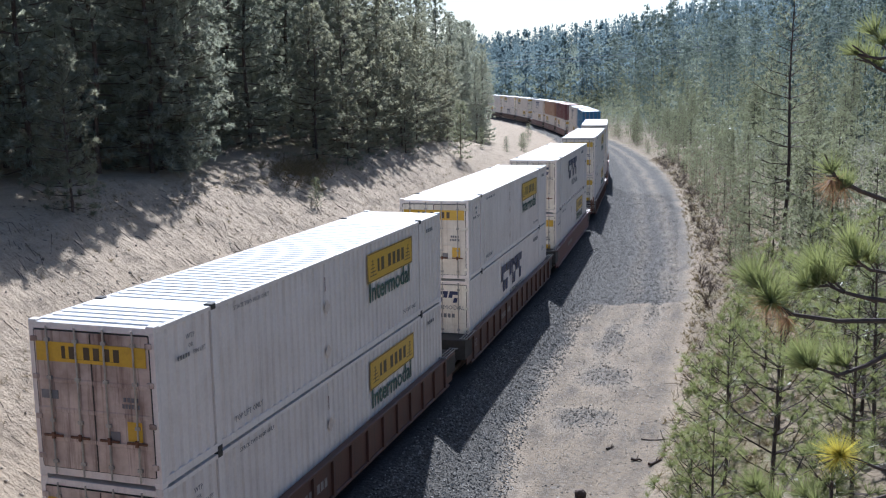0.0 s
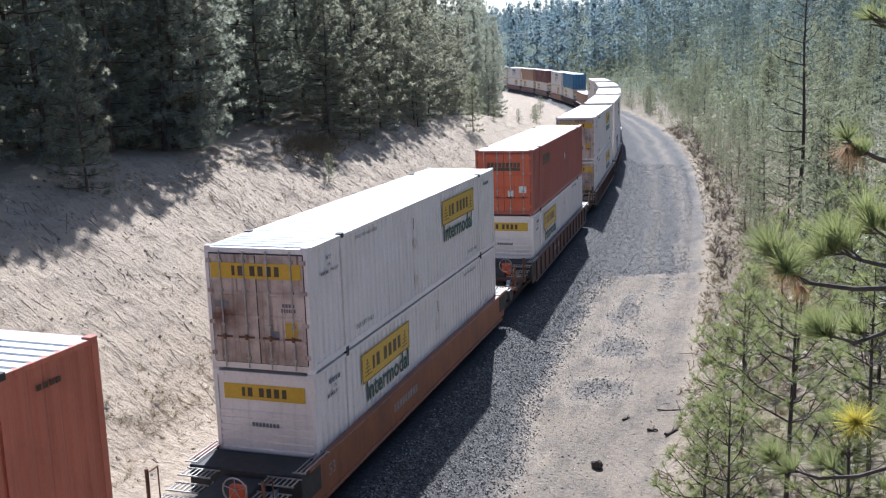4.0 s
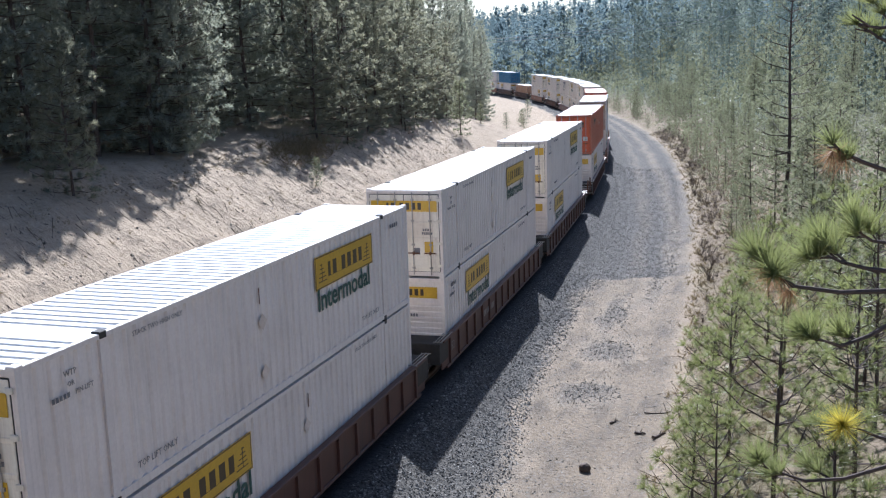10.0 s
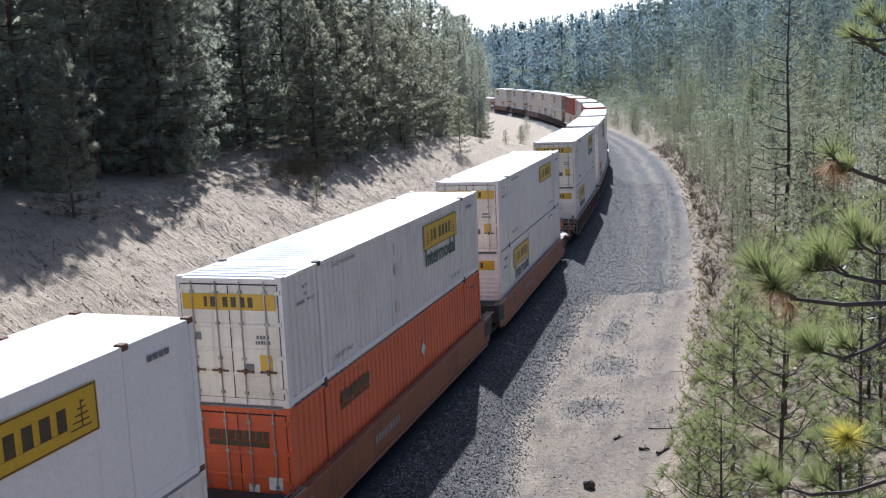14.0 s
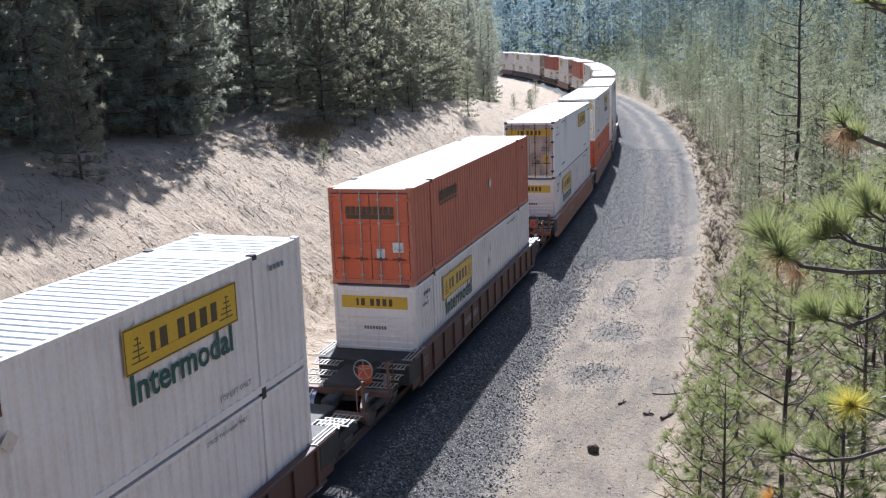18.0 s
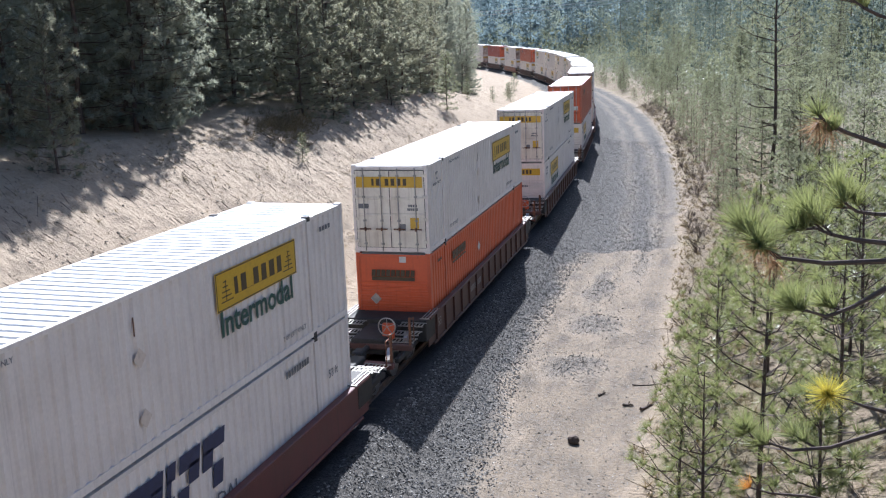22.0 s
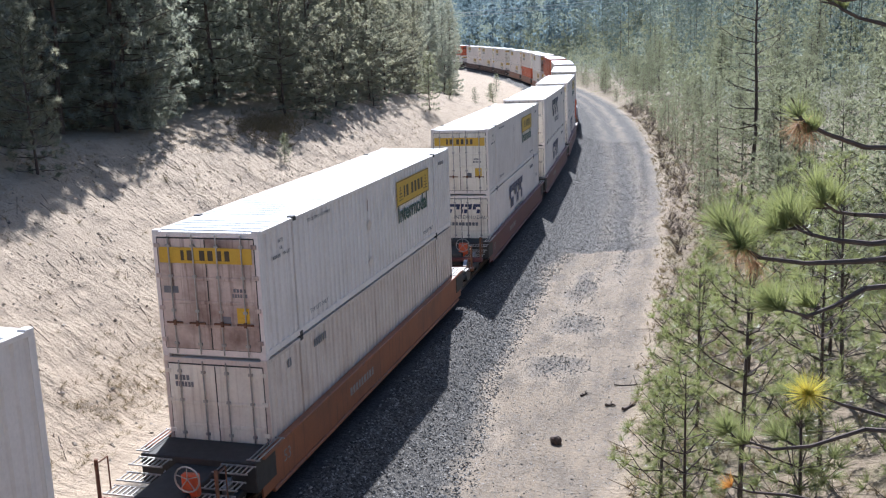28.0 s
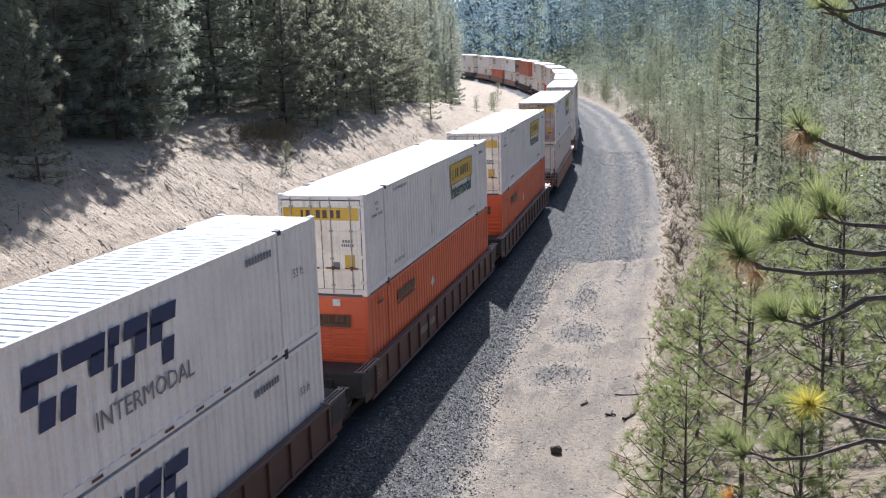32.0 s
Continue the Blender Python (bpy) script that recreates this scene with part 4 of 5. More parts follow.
# ---------------------------------------------------------------- the train, car by car
# spacing to the car behind, top box, bottom box, bottom turned, car colour
W, O, B, R = CAR_BROWN, CAR_ORANGE, CAR_BROWN, CAR_RED
TRAIN = [
    (23.4, "navy", "yellow", 0, W), (23.4, "yellow", "yellow", 0, W),
    (19.65, "yellow", "yellow", 0, W), (19.65, "yellow", "navy", 0, W), (23.4, "yellow", "yellow", 1, W),
    (19.65, "navy", "yellow", 1, R), (19.65, "tan", "yellow", 0, R), (23.4, "maroon", "yellow", 0, R),
    (19.65, "navy", "yellow", 1, O), (23.4, "blue", "yellow", 0, W), (23.4, "", "tan", 0, W),
    (23.4, "yellow", "yellow", 1, O), (23.4, "yellow", "yellow", 0, W),
    (19.65, "navy", "yellow", 0, R), (19.65, "yellow", "navy", 0, W), (23.35, "worn", "worn", 0, W),
    (23.3, "red", "yellow", 1, W), (23.3, "worn", "yellow", 1, O), (23.4, "faded", "yellow", 1, W),
    (19.6, "yellow", "yellow", 1, W), (19.6, "yellow", "yellow", 1, W), (23.5, "yellow", "yellow", 1, W),
    (19.6, "band", "yellow", 1, O), (19.6, "yellow", "orange", 0, O), (23.3, "smooth", "yellow", 1, O),
    (23.4, "faded", "yellow", 1, W), (23.4, "yellow", "yellow", 1, W), (23.4, "yellow", "orange", 1, W),
    (19.6, "yellow", "navy", 0, R), (19.6, "navy", "navy", 0, R), (23.4, "yellow", "navy", 0, R),
    (23.4, "worn", "cream", 0, O), (19.6, "yellow", "orange", 1, W), (19.6, "yellow", "orange", 1, W),
    (23.4, "navy", "navy", 0, W),
]
FIRST = 15
HEAD = 13.87 + sum(q[0] for q in TRAIN[:FIRST])


def on_track(s, up=0.0, turned=False):
    """Pose of a car whose middle is at s: a chord between its bogies."""
    a, b = track(s - 9.6), track(s + 9.6)
    d = Vector((b[0] - a[0], b[1] - a[1], b[2] - a[2]))
    mid = Vector(((a[0] + b[0]) / 2, (a[1] + b[1]) / 2, (a[2] + b[2]) / 2))
    yaw = math.atan2(-d.x, d.y)
    m = Matrix.Translation(mid) @ Matrix.Rotation(yaw, 4, "Z") @ Matrix.Rotation(math.asin(d.z / d.length), 4, "X") @ Matrix.Translation((0, 0, up))
    return m @ Matrix.Rotation(math.pi, 4, "Z") if turned else m


BOTTOM_UP, TOP_UP = 0.30, 6.15 - TALL
MOVING = []


def build_train():
    boxes, cars = {}, {}
    u = HEAD + HALF
    ends = ["c"] + ["c" if q[0] > 21 else "a" for q in TRAIN]
    for i, (gap, top, bottom, turned, colour) in enumerate(TRAIN):
        far, near = ends[i], ends[i + 1]
        ribs = colour is W
        key = (near, far, colour.name)
        word = {"brown_car_paint": "dark brown", "rust_orange_car_paint": "rust-orange", "dark_red_car_paint": "dark red"}[colour.name]
        if key not in cars:
            cars[key] = [well_car(colour, near, far, ribs, "%s steel well car carrying stacked containers" % word), False]
        kept = cars[key]
        car = copy_thing(kept[0], Matrix()) if kept[1] else kept[0]
        kept[1] = True
        MOVING.append((car, u, 0.0, False))
        for kind, up, turn in ((bottom, BOTTOM_UP, bool(turned)), (top, TOP_UP, False)):
            if not kind:
                continue
            if kind not in boxes:
                boxes[kind] = [KINDS[kind](), False]
            kept = boxes[kind]
            thing = copy_thing(kept[0], Matrix()) if kept[1] else kept[0]
            kept[1] = True
            MOVING.append((thing, u, up, turn))
        u -= gap


build_train()


# ---------------------------------------------------------------- the road bridge that the camera stands on
def peeling():
    a = Mat("peeling_pale_paint", 0.7)
    f = a.ramp(a.noise(16, 6, 0.65), [(0.44, (0, 0, 0)), (0.56, (1, 1, 1))])
    a.colour(a.mix(f, (0.62, 0.54, 0.48), (0.20, 0.085, 0.05)))
    a.bump(f, 0.25, 0.004)
    return a.m


def build_bridge():
    along = Vector((-0.972, 0.234, 0))
    ahead = Vector((0.234, 0.972, 0))
    eye = Vector((EYE_X, EYE_Y, EYE_Z - 0.12))
    deck_z = EYE_Z - 1.68
    frame_m = Matrix((along.to_4d(), ahead.to_4d(), (0, 0, 1, 0), (0, 0, 0, 1))).transposed()
    frame_m.translation = (EYE_X, EYE_Y, 0)
    b = tagged(new("road_bridge"), "concrete road bridge with peeling painted pipe railing", "bridge", kind="structure")
    b.matrix_basis = frame_m
    bm = bmesh.new()
    box(bm, -12, 34, -5.2, 0.55, deck_z - 0.55, deck_z, 0.03)
    part("deck", bm, CONCRETE, b)
    for x in (24.0, -2.0):
        bm = bmesh.new()
        box(bm, x - 0.6, x + 0.6, -4.6, 0.1, -2.0, deck_z - 0.55, 0.05)
        part("pier", bm, CONCRETE, b)
    paint_m = peeling()
    rail_at = eye + Vector((-0.698, 0.669, -0.408)) - Vector((EYE_X, EYE_Y, 0))
    ry, rz = rail_at.dot(ahead), rail_at.z
    bm = bmesh.new()
    rod(bm, (-11.5, ry, rz - 0.012), (33.5, ry, rz - 0.012), 0.022, n=16)
    part("top_rail", bm, paint_m, b, smooth=True)
    bm = bmesh.new()
    rod(bm, (-11.5, ry, rz - 0.5), (33.5, ry, rz - 0.5), 0.022, n=10)
    part("lower_rail", bm, paint_m, b, smooth=True)
    p = eye + Vector((-0.664, 0.848, -0.50)) - Vector((EYE_X, EYE_Y, 0))
    px, py = p.dot(along), p.dot(ahead)
    post = None
    for k in range(-5, 15):
        bm = bmesh.new()
        x = px + k * 2.2
        box(bm, x - 0.004, x + 0.004, py, py + 0.1, deck_z - 0.5, p.z)
        box(bm, x - 0.1, x - 0.004, py, py + 0.008, deck_z - 0.5, p.z)
        if post is None:
            post = part("angle_post", bm, paint_m, b)
            first = x
        else:
            bm.free()
            same("angle_post", post, b, Matrix.Translation((x - first, 0, 0)))


build_bridge()


# ---------------------------------------------------------------- foliage
def needle_mat(name, base, back, rough=0.55, lit=0.45, gloss=0.25):
    a = Mat(name, rough)
    geo = a.t.nodes.new("ShaderNodeNewGeometry")
    c = a.ramp(geo.outputs["Random Per Island"], [(0.0, tuple(q * 0.45 for q in base)), (0.5, base), (1.0, tuple(min(1, q * 1.7) for q in base))])
    big = a.noise(0.35, 2)
    c = a.mix(a.ramp(big, [(0.4, (0, 0, 0)), (0.7, (0.5,) * 3)]), c, back)
    c = a.vary(c, 0.18)
    a.colour(c)
    tr = a.t.nodes.new("ShaderNodeBsdfTranslucent")
    a.link(a.mix(0.65, c, back), tr.inputs["Color"])
    mx = a.t.nodes.new("ShaderNodeMixShader")
    mx.inputs[0].default_value = lit
    a.link(a.b.outputs[0], mx.inputs[1])
    a.link(tr.outputs[0], mx.inputs[2])
    a.link(mx.outputs[0], a.t.nodes["Material Output"].inputs["Surface"])
    a.b.inputs["Specular IOR Level"].default_value = gloss
    return a.m


BARK = plain("pine_bark", (0.10, 0.07, 0.055), 0.9, 0, 0.5, 9)
NEEDLE_NEAR = needle_mat("long_green_needles", (0.10, 0.124, 0.045), (0.37, 0.39, 0.14), 0.38, 0.5, 0.85)
NEEDLE_YOUNG = needle_mat("grey_green_needles", (0.135, 0.147, 0.088), (0.38, 0.39, 0.23), 0.5, 0.5, 0.4)
# blue of haze and woodland shade is put into this base colour
NEEDLE_DARK = needle_mat("shade_blue_needles", (0.145, 0.187, 0.188), (0.46, 0.45, 0.31), 0.6, 0.68)
# far needles paled and blued: distance haze is mixed into their colour
NEEDLE_FAR = needle_mat("hazed_far_needles", (0.12, 0.165, 0.18), (0.23, 0.30, 0.315), 0.9, 0.64, 0.05)
NEEDLE_RISE = needle_mat("blue_green_needles", (0.075, 0.10, 0.092), (0.22, 0.26, 0.21), 0.6, 0.45)
# copy of the brow needles with warm sunlight put into the colour
NEEDLE_SUNLIT = needle_mat("sunlit_tint_needles", (0.13, 0.15, 0.125), (0.44, 0.42, 0.28), 0.6, 0.66)
NEEDLE_DRY = needle_mat("dry_orange_needles", (0.34, 0.20, 0.11), (0.45, 0.28, 0.14), 0.6, 0.4)
NEEDLE_ORANGE = needle_mat("orange_needles", (0.48, 0.22, 0.05), (0.6, 0.32, 0.07), 0.6, 0.4)
NEEDLE_YELLOW = needle_mat("yellow_needles", (0.50, 0.42, 0.07), (0.6, 0.52, 0.09), 0.5, 0.4)
DRY_GRASS = needle_mat("dry_grass", (0.26, 0.20, 0.12), (0.33, 0.26, 0.13), 0.8, 0.25)
TWIGS = plain("grey_twigs", (0.16, 0.12, 0.09), 0.9, 0, 0.4, 9)


def unit(v):
    return v / np.maximum(np.linalg.norm(v, axis=-1, keepdims=True), 1e-9)


def bars(a, b, r0, r1, sides=3):
    """Tapered rods from a to b, as loose triangles."""
    a, b = np.atleast_2d(a), np.atleast_2d(b)
    r0, r1 = np.broadcast_to(r0, len(a)), np.broadcast_to(r1, len(a))
    d = unit(b - a)
    ref = np.where(np.abs(d[:, 2:3]) > 0.9, [[1.0, 0, 0]], [[0, 0, 1.0]])
    p = unit(np.cross(d, ref))
    q = np.cross(d, p)
    out = []
    for k in range(sides):
        a0, a1 = k * math.tau / sides, (k + 1) * math.tau / sides
        e0, e1 = p * math.cos(a0) + q * math.sin(a0), p * math.cos(a1) + q * math.sin(a1)
        A0, A1 = a + e0 * r0[:, None], a + e1 * r0[:, None]
        B0, B1 = b + e0 * r1[:, None], b + e1 * r1[:, None]
        out += [np.stack([A0, A1, B1], 1), np.stack([A0, B1, B0], 1)]
    return np.concatenate(out)


def brush(rng, at, way, count, length, width, spread=0.9):
    """Tufts of needles at the points, fanned about the ways, as thin triangles."""
    n = len(at)
    p = np.repeat(at, count, 0)
    d = np.repeat(unit(way), count, 0)
    r = rng.normal(size=(n * count, 3))
    d = unit(d * (1.05 - spread * 0.55) + unit(r) * spread)
    ln = length * rng.uniform(0.65, 1.1, (n * count, 1))
    side = unit(np.cross(d, rng.normal(size=(n * count, 3)))) * width * 0.5
    root = p + d * ln * 0.04
    return np.stack([root - side, root + side, p + d * ln], 1)


def pine(seed, h, bare, radius, gap, per, length, width, twig=0.55, full=0.85, droop=0.0, spacing=0.28, fan=0.9, taper=0.75):
    """Triangles of trunk, limbs and needles of one pine that stands on the origin."""
    rng = np.random.default_rng(seed)
    n = 9
    zz = np.linspace(0, h, n)
    lean = rng.normal(0, 0.012 * h, 2)
    mid = np.stack([lean[0] * (zz / h) ** 2 + 0.01 * h * np.sin(zz * 0.5 + seed), lean[1] * (zz / h) ** 2 + 0.01 * h * np.cos(zz * 0.4 + seed), zz], 1)
    mid[0, :2] = 0
    mid[:, :2] -= mid[0, :2]
    rad = (0.0065 * h + 0.012) * (1 - zz / h) ** 0.8 + 0.01
    trunk = np.concatenate([bars(mid[k], mid[k + 1], rad[k], rad[k + 1], 7) for k in range(n - 1)])
    seg_a, seg_b, r_a, r_b, tips, ways = [], [], [], [], [], []
    z = bare * h
    while z < h * 0.985:
        t = (z - bare * h) / (h * (1 - bare))
        reach = radius * ((1 - t) ** taper) * (full + (1 - full) * 1.0) * min(1.0, 0.75 + 1.2 * t)
        m = rng.integers(3, 6)
        a0 = rng.uniform(0, math.tau)
        base = np.array([np.interp(z, zz, mid[:, k]) for k in range(3)])
        if bare < 0.07:
            for k in range(3):
                ang = rng.uniform(0, math.tau)
                tips.append(base + 0.16 * reach * np.array([math.cos(ang), math.sin(ang), rng.uniform(-0.5, 0.5)]))
                ways.append(np.array([math.cos(ang), math.sin(ang), 0.3]))
        for k in range(m):
            ang = a0 + k * math.tau / m + rng.normal(0, 0.25)
            L = reach * rng.uniform(0.55, 1.15) + 0.12
            rise = -0.12 - droop + 0.75 * t + rng.normal(0, 0.1)
            out = np.array([math.cos(ang), math.sin(ang), 0.0])
            p0 = base
            p1 = base + out * L * 0.55 + np.array([0, 0, L * 0.5 * rise])
            p2 = base + out * L + np.array([0, 0, L * (rise + 0.16)])
            r = 0.008 * L + 0.006
            seg_a += [p0, p1]
            seg_b += [p1, p2]
            r_a += [r * 1.5, r]
            r_b += [r, r * 0.4]
            tips.append(p2)
            ways.append(p2 - p1 + [0, 0, 0.3 * L])
            cnt = max(1, int(L / spacing))
            for q in range(cnt):
                f = 0.3 + 0.68 * (q + rng.uniform(0, 1)) / cnt
                on = p0 + (p1 - p0) * min(f / 0.55, 1) + (p2 - p1) * max((f - 0.55) / 0.45, 0)
                sgn = 1 if rng.random() < 0.5 else -1
                perp = np.array([-out[1], out[0], 0]) * sgn
                tl = twig * (0.25 + 0.55 * (1 - f)) * min(L, 2.2) * rng.uniform(0.5, 1.1) + 0.05
                end = on + (perp * 0.8 + out * 0.6 + [0, 0, rng.uniform(-0.1, 0.4)]) * tl
                seg_a.append(on)
                seg_b.append(end)
                r_a.append(r * 0.55)
                r_b.append(r * 0.3)
                tips.append(end)
                ways.append(end - on + [0, 0, 0.25 * tl])
                if tl > 0.45:
                    tips.append((on + end) / 2)
                    ways.append(end - on + [0, 0, 0.4 * tl])
        z += gap * rng.uniform(0.75, 1.25) * (1 - 0.35 * t)
    top = mid[-1]
    tips.append(top)
    ways.append(np.array([0, 0, 1.0]))
    limbs = bars(np.array(seg_a), np.array(seg_b), np.array(r_a), np.array(r_b), 3)
    crown = brush(rng, np.array(tips), np.array(ways), per, length, width, fan)
    return trunk, limbs, crown


PINES = {}


def pine_thing(key, label, m, spec, mat, kind="pine_tree", category="pine tree", group=""):
    """A pine of that kind at the pose m; alike ones share their meshes."""
    if key not in PINES:
        trunk, limbs, crown = pine(*spec)
        t = tagged(new(kind), label, category, group)
        tris("trunk", trunk, BARK, t)
        tris("branchwork", limbs, BARK, t)
        tris("crown", crown, mat, t)
        PINES[key] = t
        t.matrix_basis = m
        return t
    t = copy_thing(PINES[key], Matrix())
    t.matrix_basis = m
    return tagged(t, label, category, group)


def stand(x, y, turn, size=1.0, sink=0.06):
    return Matrix.Translation((x, y, float(ground_z(x, y)) - sink)) @ Matrix.Rotation(turn, 4, "Z") @ Matrix.Scale(size, 4)


rng = np.random.default_rng(5)
NEAR_SPEC = [(11, 6.6, 0.08, 2.0, 0.62, 54, 0.32, 0.009, 0.66, 0.9, -0.24, 0.40, 0.66), (12, 5.0, 0.07, 1.7, 0.56, 54, 0.30, 0.009, 0.66, 0.9, -0.24, 0.38, 0.66), (13, 3.4, 0.05, 1.3, 0.46, 54, 0.28, 0.009, 0.66, 0.9, -0.24, 0.35, 0.66)]
YOUNG_SPEC = [(21, 8.0, 0.05, 1.9, 0.52, 22, 0.27, 0.034, 0.7, 0.9, -0.08, 0.40, 1.15, 0.55), (22, 10.5, 0.08, 2.1, 0.56, 22, 0.28, 0.036, 0.7, 0.9, -0.08, 0.42, 1.15, 0.55), (23, 5.5, 0.04, 1.5, 0.45, 22, 0.25, 0.032, 0.7, 0.9, -0.08, 0.38, 1.15, 0.55), (24, 15.0, 0.22, 2.3, 0.62, 22, 0.28, 0.034, 0.7, 0.9, -0.05, 0.44, 1.15, 0.55)]
TALL_SPEC = [(31, 20.0, 0.05, 2.9, 0.60, 48, 0.33, 0.037, 0.8, 0.95, 0.02, 0.62, 1.35, 0.45), (32, 22.0, 0.06, 3.1, 0.64, 48, 0.34, 0.037, 0.8, 0.95, 0.03, 0.64, 1.35, 0.45), (33, 17.0, 0.04, 2.7, 0.56, 48, 0.32, 0.036, 0.8, 0.95, 0.02, 0.60, 1.35, 0.45), (34, 7.0, 0.02, 1.7, 0.44, 52, 0.25, 0.028, 0.8, 0.9, -0.05, 0.42, 1.3, 0.45),
             (35, 12.0, 0.03, 3.0, 0.58, 54, 0.30, 0.034, 0.8, 0.95, -0.02, 0.56, 1.3, 0.55), (36, 12.0, 0.03, 2.7, 0.55, 54, 0.29, 0.034, 0.8, 0.95, 0.0, 0.54, 1.3, 0.5)]

# pines close under the bridge on the right
for i, (x, y, kind, size, turn) in enumerate(((11.25, 20.4, 0, 1.0, 0.4), (10.2, 18.9, 1, 0.86, 1.9), (12.9, 23.0, 1, 1.1, 2.7), (9.4, 21.6, 2, 1.0, 0.2), (9.9, 26.5, 1, 0.95, 4.1), (12.3, 17.2, 2, 1.25, 3.0),
                                              (11.2, 29.5, 0, 0.85, 5.0), (9.6, 33.5, 2, 1.1, 1.2), (13.6, 27.5, 0, 1.0, 2.2), (10.6, 37.0, 1, 1.0, 3.3), (14.6, 19.6, 1, 1.2, 0.9), (9.2, 29.8, 2, 0.8, 2.0), (12.8, 34.0, 1, 1.15, 0.1))):
    pine_thing(("near", kind), "young green long-needled pine beside the gravel road", stand(x, y, turn, size), NEAR_SPEC[kind], NEEDLE_NEAR, group="young pines by the road")
# the thin tall pine that stands alone among the young ones
pine_thing(("lone", 0), "thin tall pine with bare lower limbs", stand(10.8, 60.5, 0.7, 1.0), (25, 16.2, 0.17, 3.5, 0.85, 16, 0.28, 0.024, 0.6, 0.9, -0.1, 0.5, 1.1), NEEDLE_YOUNG, group="pines on the rise")
count = 0
while count < 120:
    y = 30 + 190 * rng.random() ** 1.25
    off = 9.6 + abs(rng.normal(0, 1)) * (9 + 0.05 * y)
    x = float(track_x(y)) + off
    if off > 45 or (y < 44 and off < 13):
        continue
    kind = int(rng.choice([0, 1, 2, 3], p=[0.3, 0.15, 0.5, 0.05])) if off > 14 else 2
    if kind == 3 and y < 110:
        kind = 0
    size = rng.uniform(0.6, 1.0) * (0.55 if off < 11.5 else 1.0)
    pine_thing(("young", kind), "slender grey-green young pine on the rise", stand(x, y, rng.uniform(0, 6.28), size), YOUNG_SPEC[kind], NEEDLE_YOUNG, group="pines on the rise")
    count += 1

# tall dark pines along the brow of the cutting, with an opening where the sun reaches the ledge
TALL_H = [q[1] for q in TALL_SPEC]


def brow_pine(y, off, high, kind, label="tall dark pine on the brow of the cutting", mat=None, sort="brow"):
    x = float(track_x(y)) + off
    pine_thing((sort, kind), label, stand(x, y, rng.uniform(0, 6.28), high / TALL_H[kind], 0.3), TALL_SPEC[kind], mat or NEEDLE_DARK, group="tall pines on the brow")


# y, distance from the track, height
for k, (y, off, high) in enumerate(((21, -21, 19), (24.5, -20, 18), (27.5, -21.5, 20), (30, -20, 18), (33.5, -21.5, 20), (36.0, -20.4, 18), (37.5, -23, 19), (40.3, -19.7, 18.5), (43.2, -18.5, 18.5), (46.3, -18.6, 19), (42, -22.0, 20), (44.6, -18.9, 19.5), (47.8, -18.8, 19.5), (48.5, -22.5, 20), (50.5, -24.5, 20),
                                    (53.3, -22.6, 19), (56.5, -25.5, 19), (59.4, -20.9, 18.5), (62.5, -24.0, 20), (67.0, -19.2, 20), (70.5, -22.5, 22), (73.5, -19.0, 19), (77.0, -21.5, 21), (80.5, -19.0, 18.5), (84.5, -21.0, 20),
                                    (88.5, -18.6, 18), (93, -20.5, 19), (97.5, -18.6, 17), (102, -20.0, 18), (107, -18.4, 16.5), (112, -20.5, 17), (118, -18.5, 15.5), (124, -19.5, 16), (131, -18.5, 15), (138, -17.2, 13), (146, -16.9, 14), (156, -17.4, 15), (168, -17.8, 17), (134, -19.5, 17), (142, -20, 18), (151, -19.5, 19), (162, -20, 20))):
    brow_pine(y, off, high, k % 3)
# edge and small pines take the needle colour tinted as if sunlit
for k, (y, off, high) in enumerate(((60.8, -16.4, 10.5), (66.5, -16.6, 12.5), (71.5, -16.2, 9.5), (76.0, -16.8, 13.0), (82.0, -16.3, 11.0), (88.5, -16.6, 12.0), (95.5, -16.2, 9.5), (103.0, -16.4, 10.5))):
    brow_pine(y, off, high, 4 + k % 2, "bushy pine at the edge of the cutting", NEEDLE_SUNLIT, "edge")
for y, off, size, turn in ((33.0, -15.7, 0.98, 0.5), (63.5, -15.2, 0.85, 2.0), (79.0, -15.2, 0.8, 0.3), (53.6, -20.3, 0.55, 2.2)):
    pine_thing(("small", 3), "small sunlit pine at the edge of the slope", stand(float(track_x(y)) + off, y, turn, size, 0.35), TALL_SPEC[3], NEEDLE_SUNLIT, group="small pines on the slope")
for x, y, size, turn in ((-19.5, 91.5, 1.0, 1.0), (-26.8, 112.0, 0.7, 2.0), (-25.2, 116.0, 0.45, 0.4), (-14.9, 51.5, 0.3, 0.4), (-27.9, 146.0, 0.55, 2.4), (-29.2, 149.5, 0.5, 1.1), (-36.5, 181.0, 0.6, 5.0), (-26.3, 131.0, 0.4, 3.0)):
    pine_thing(("young", 2), "small thin pine growing on the sandy slope", stand(x, y, turn, size), YOUNG_SPEC[2], NEEDLE_YOUNG, group="small pines on the slope")


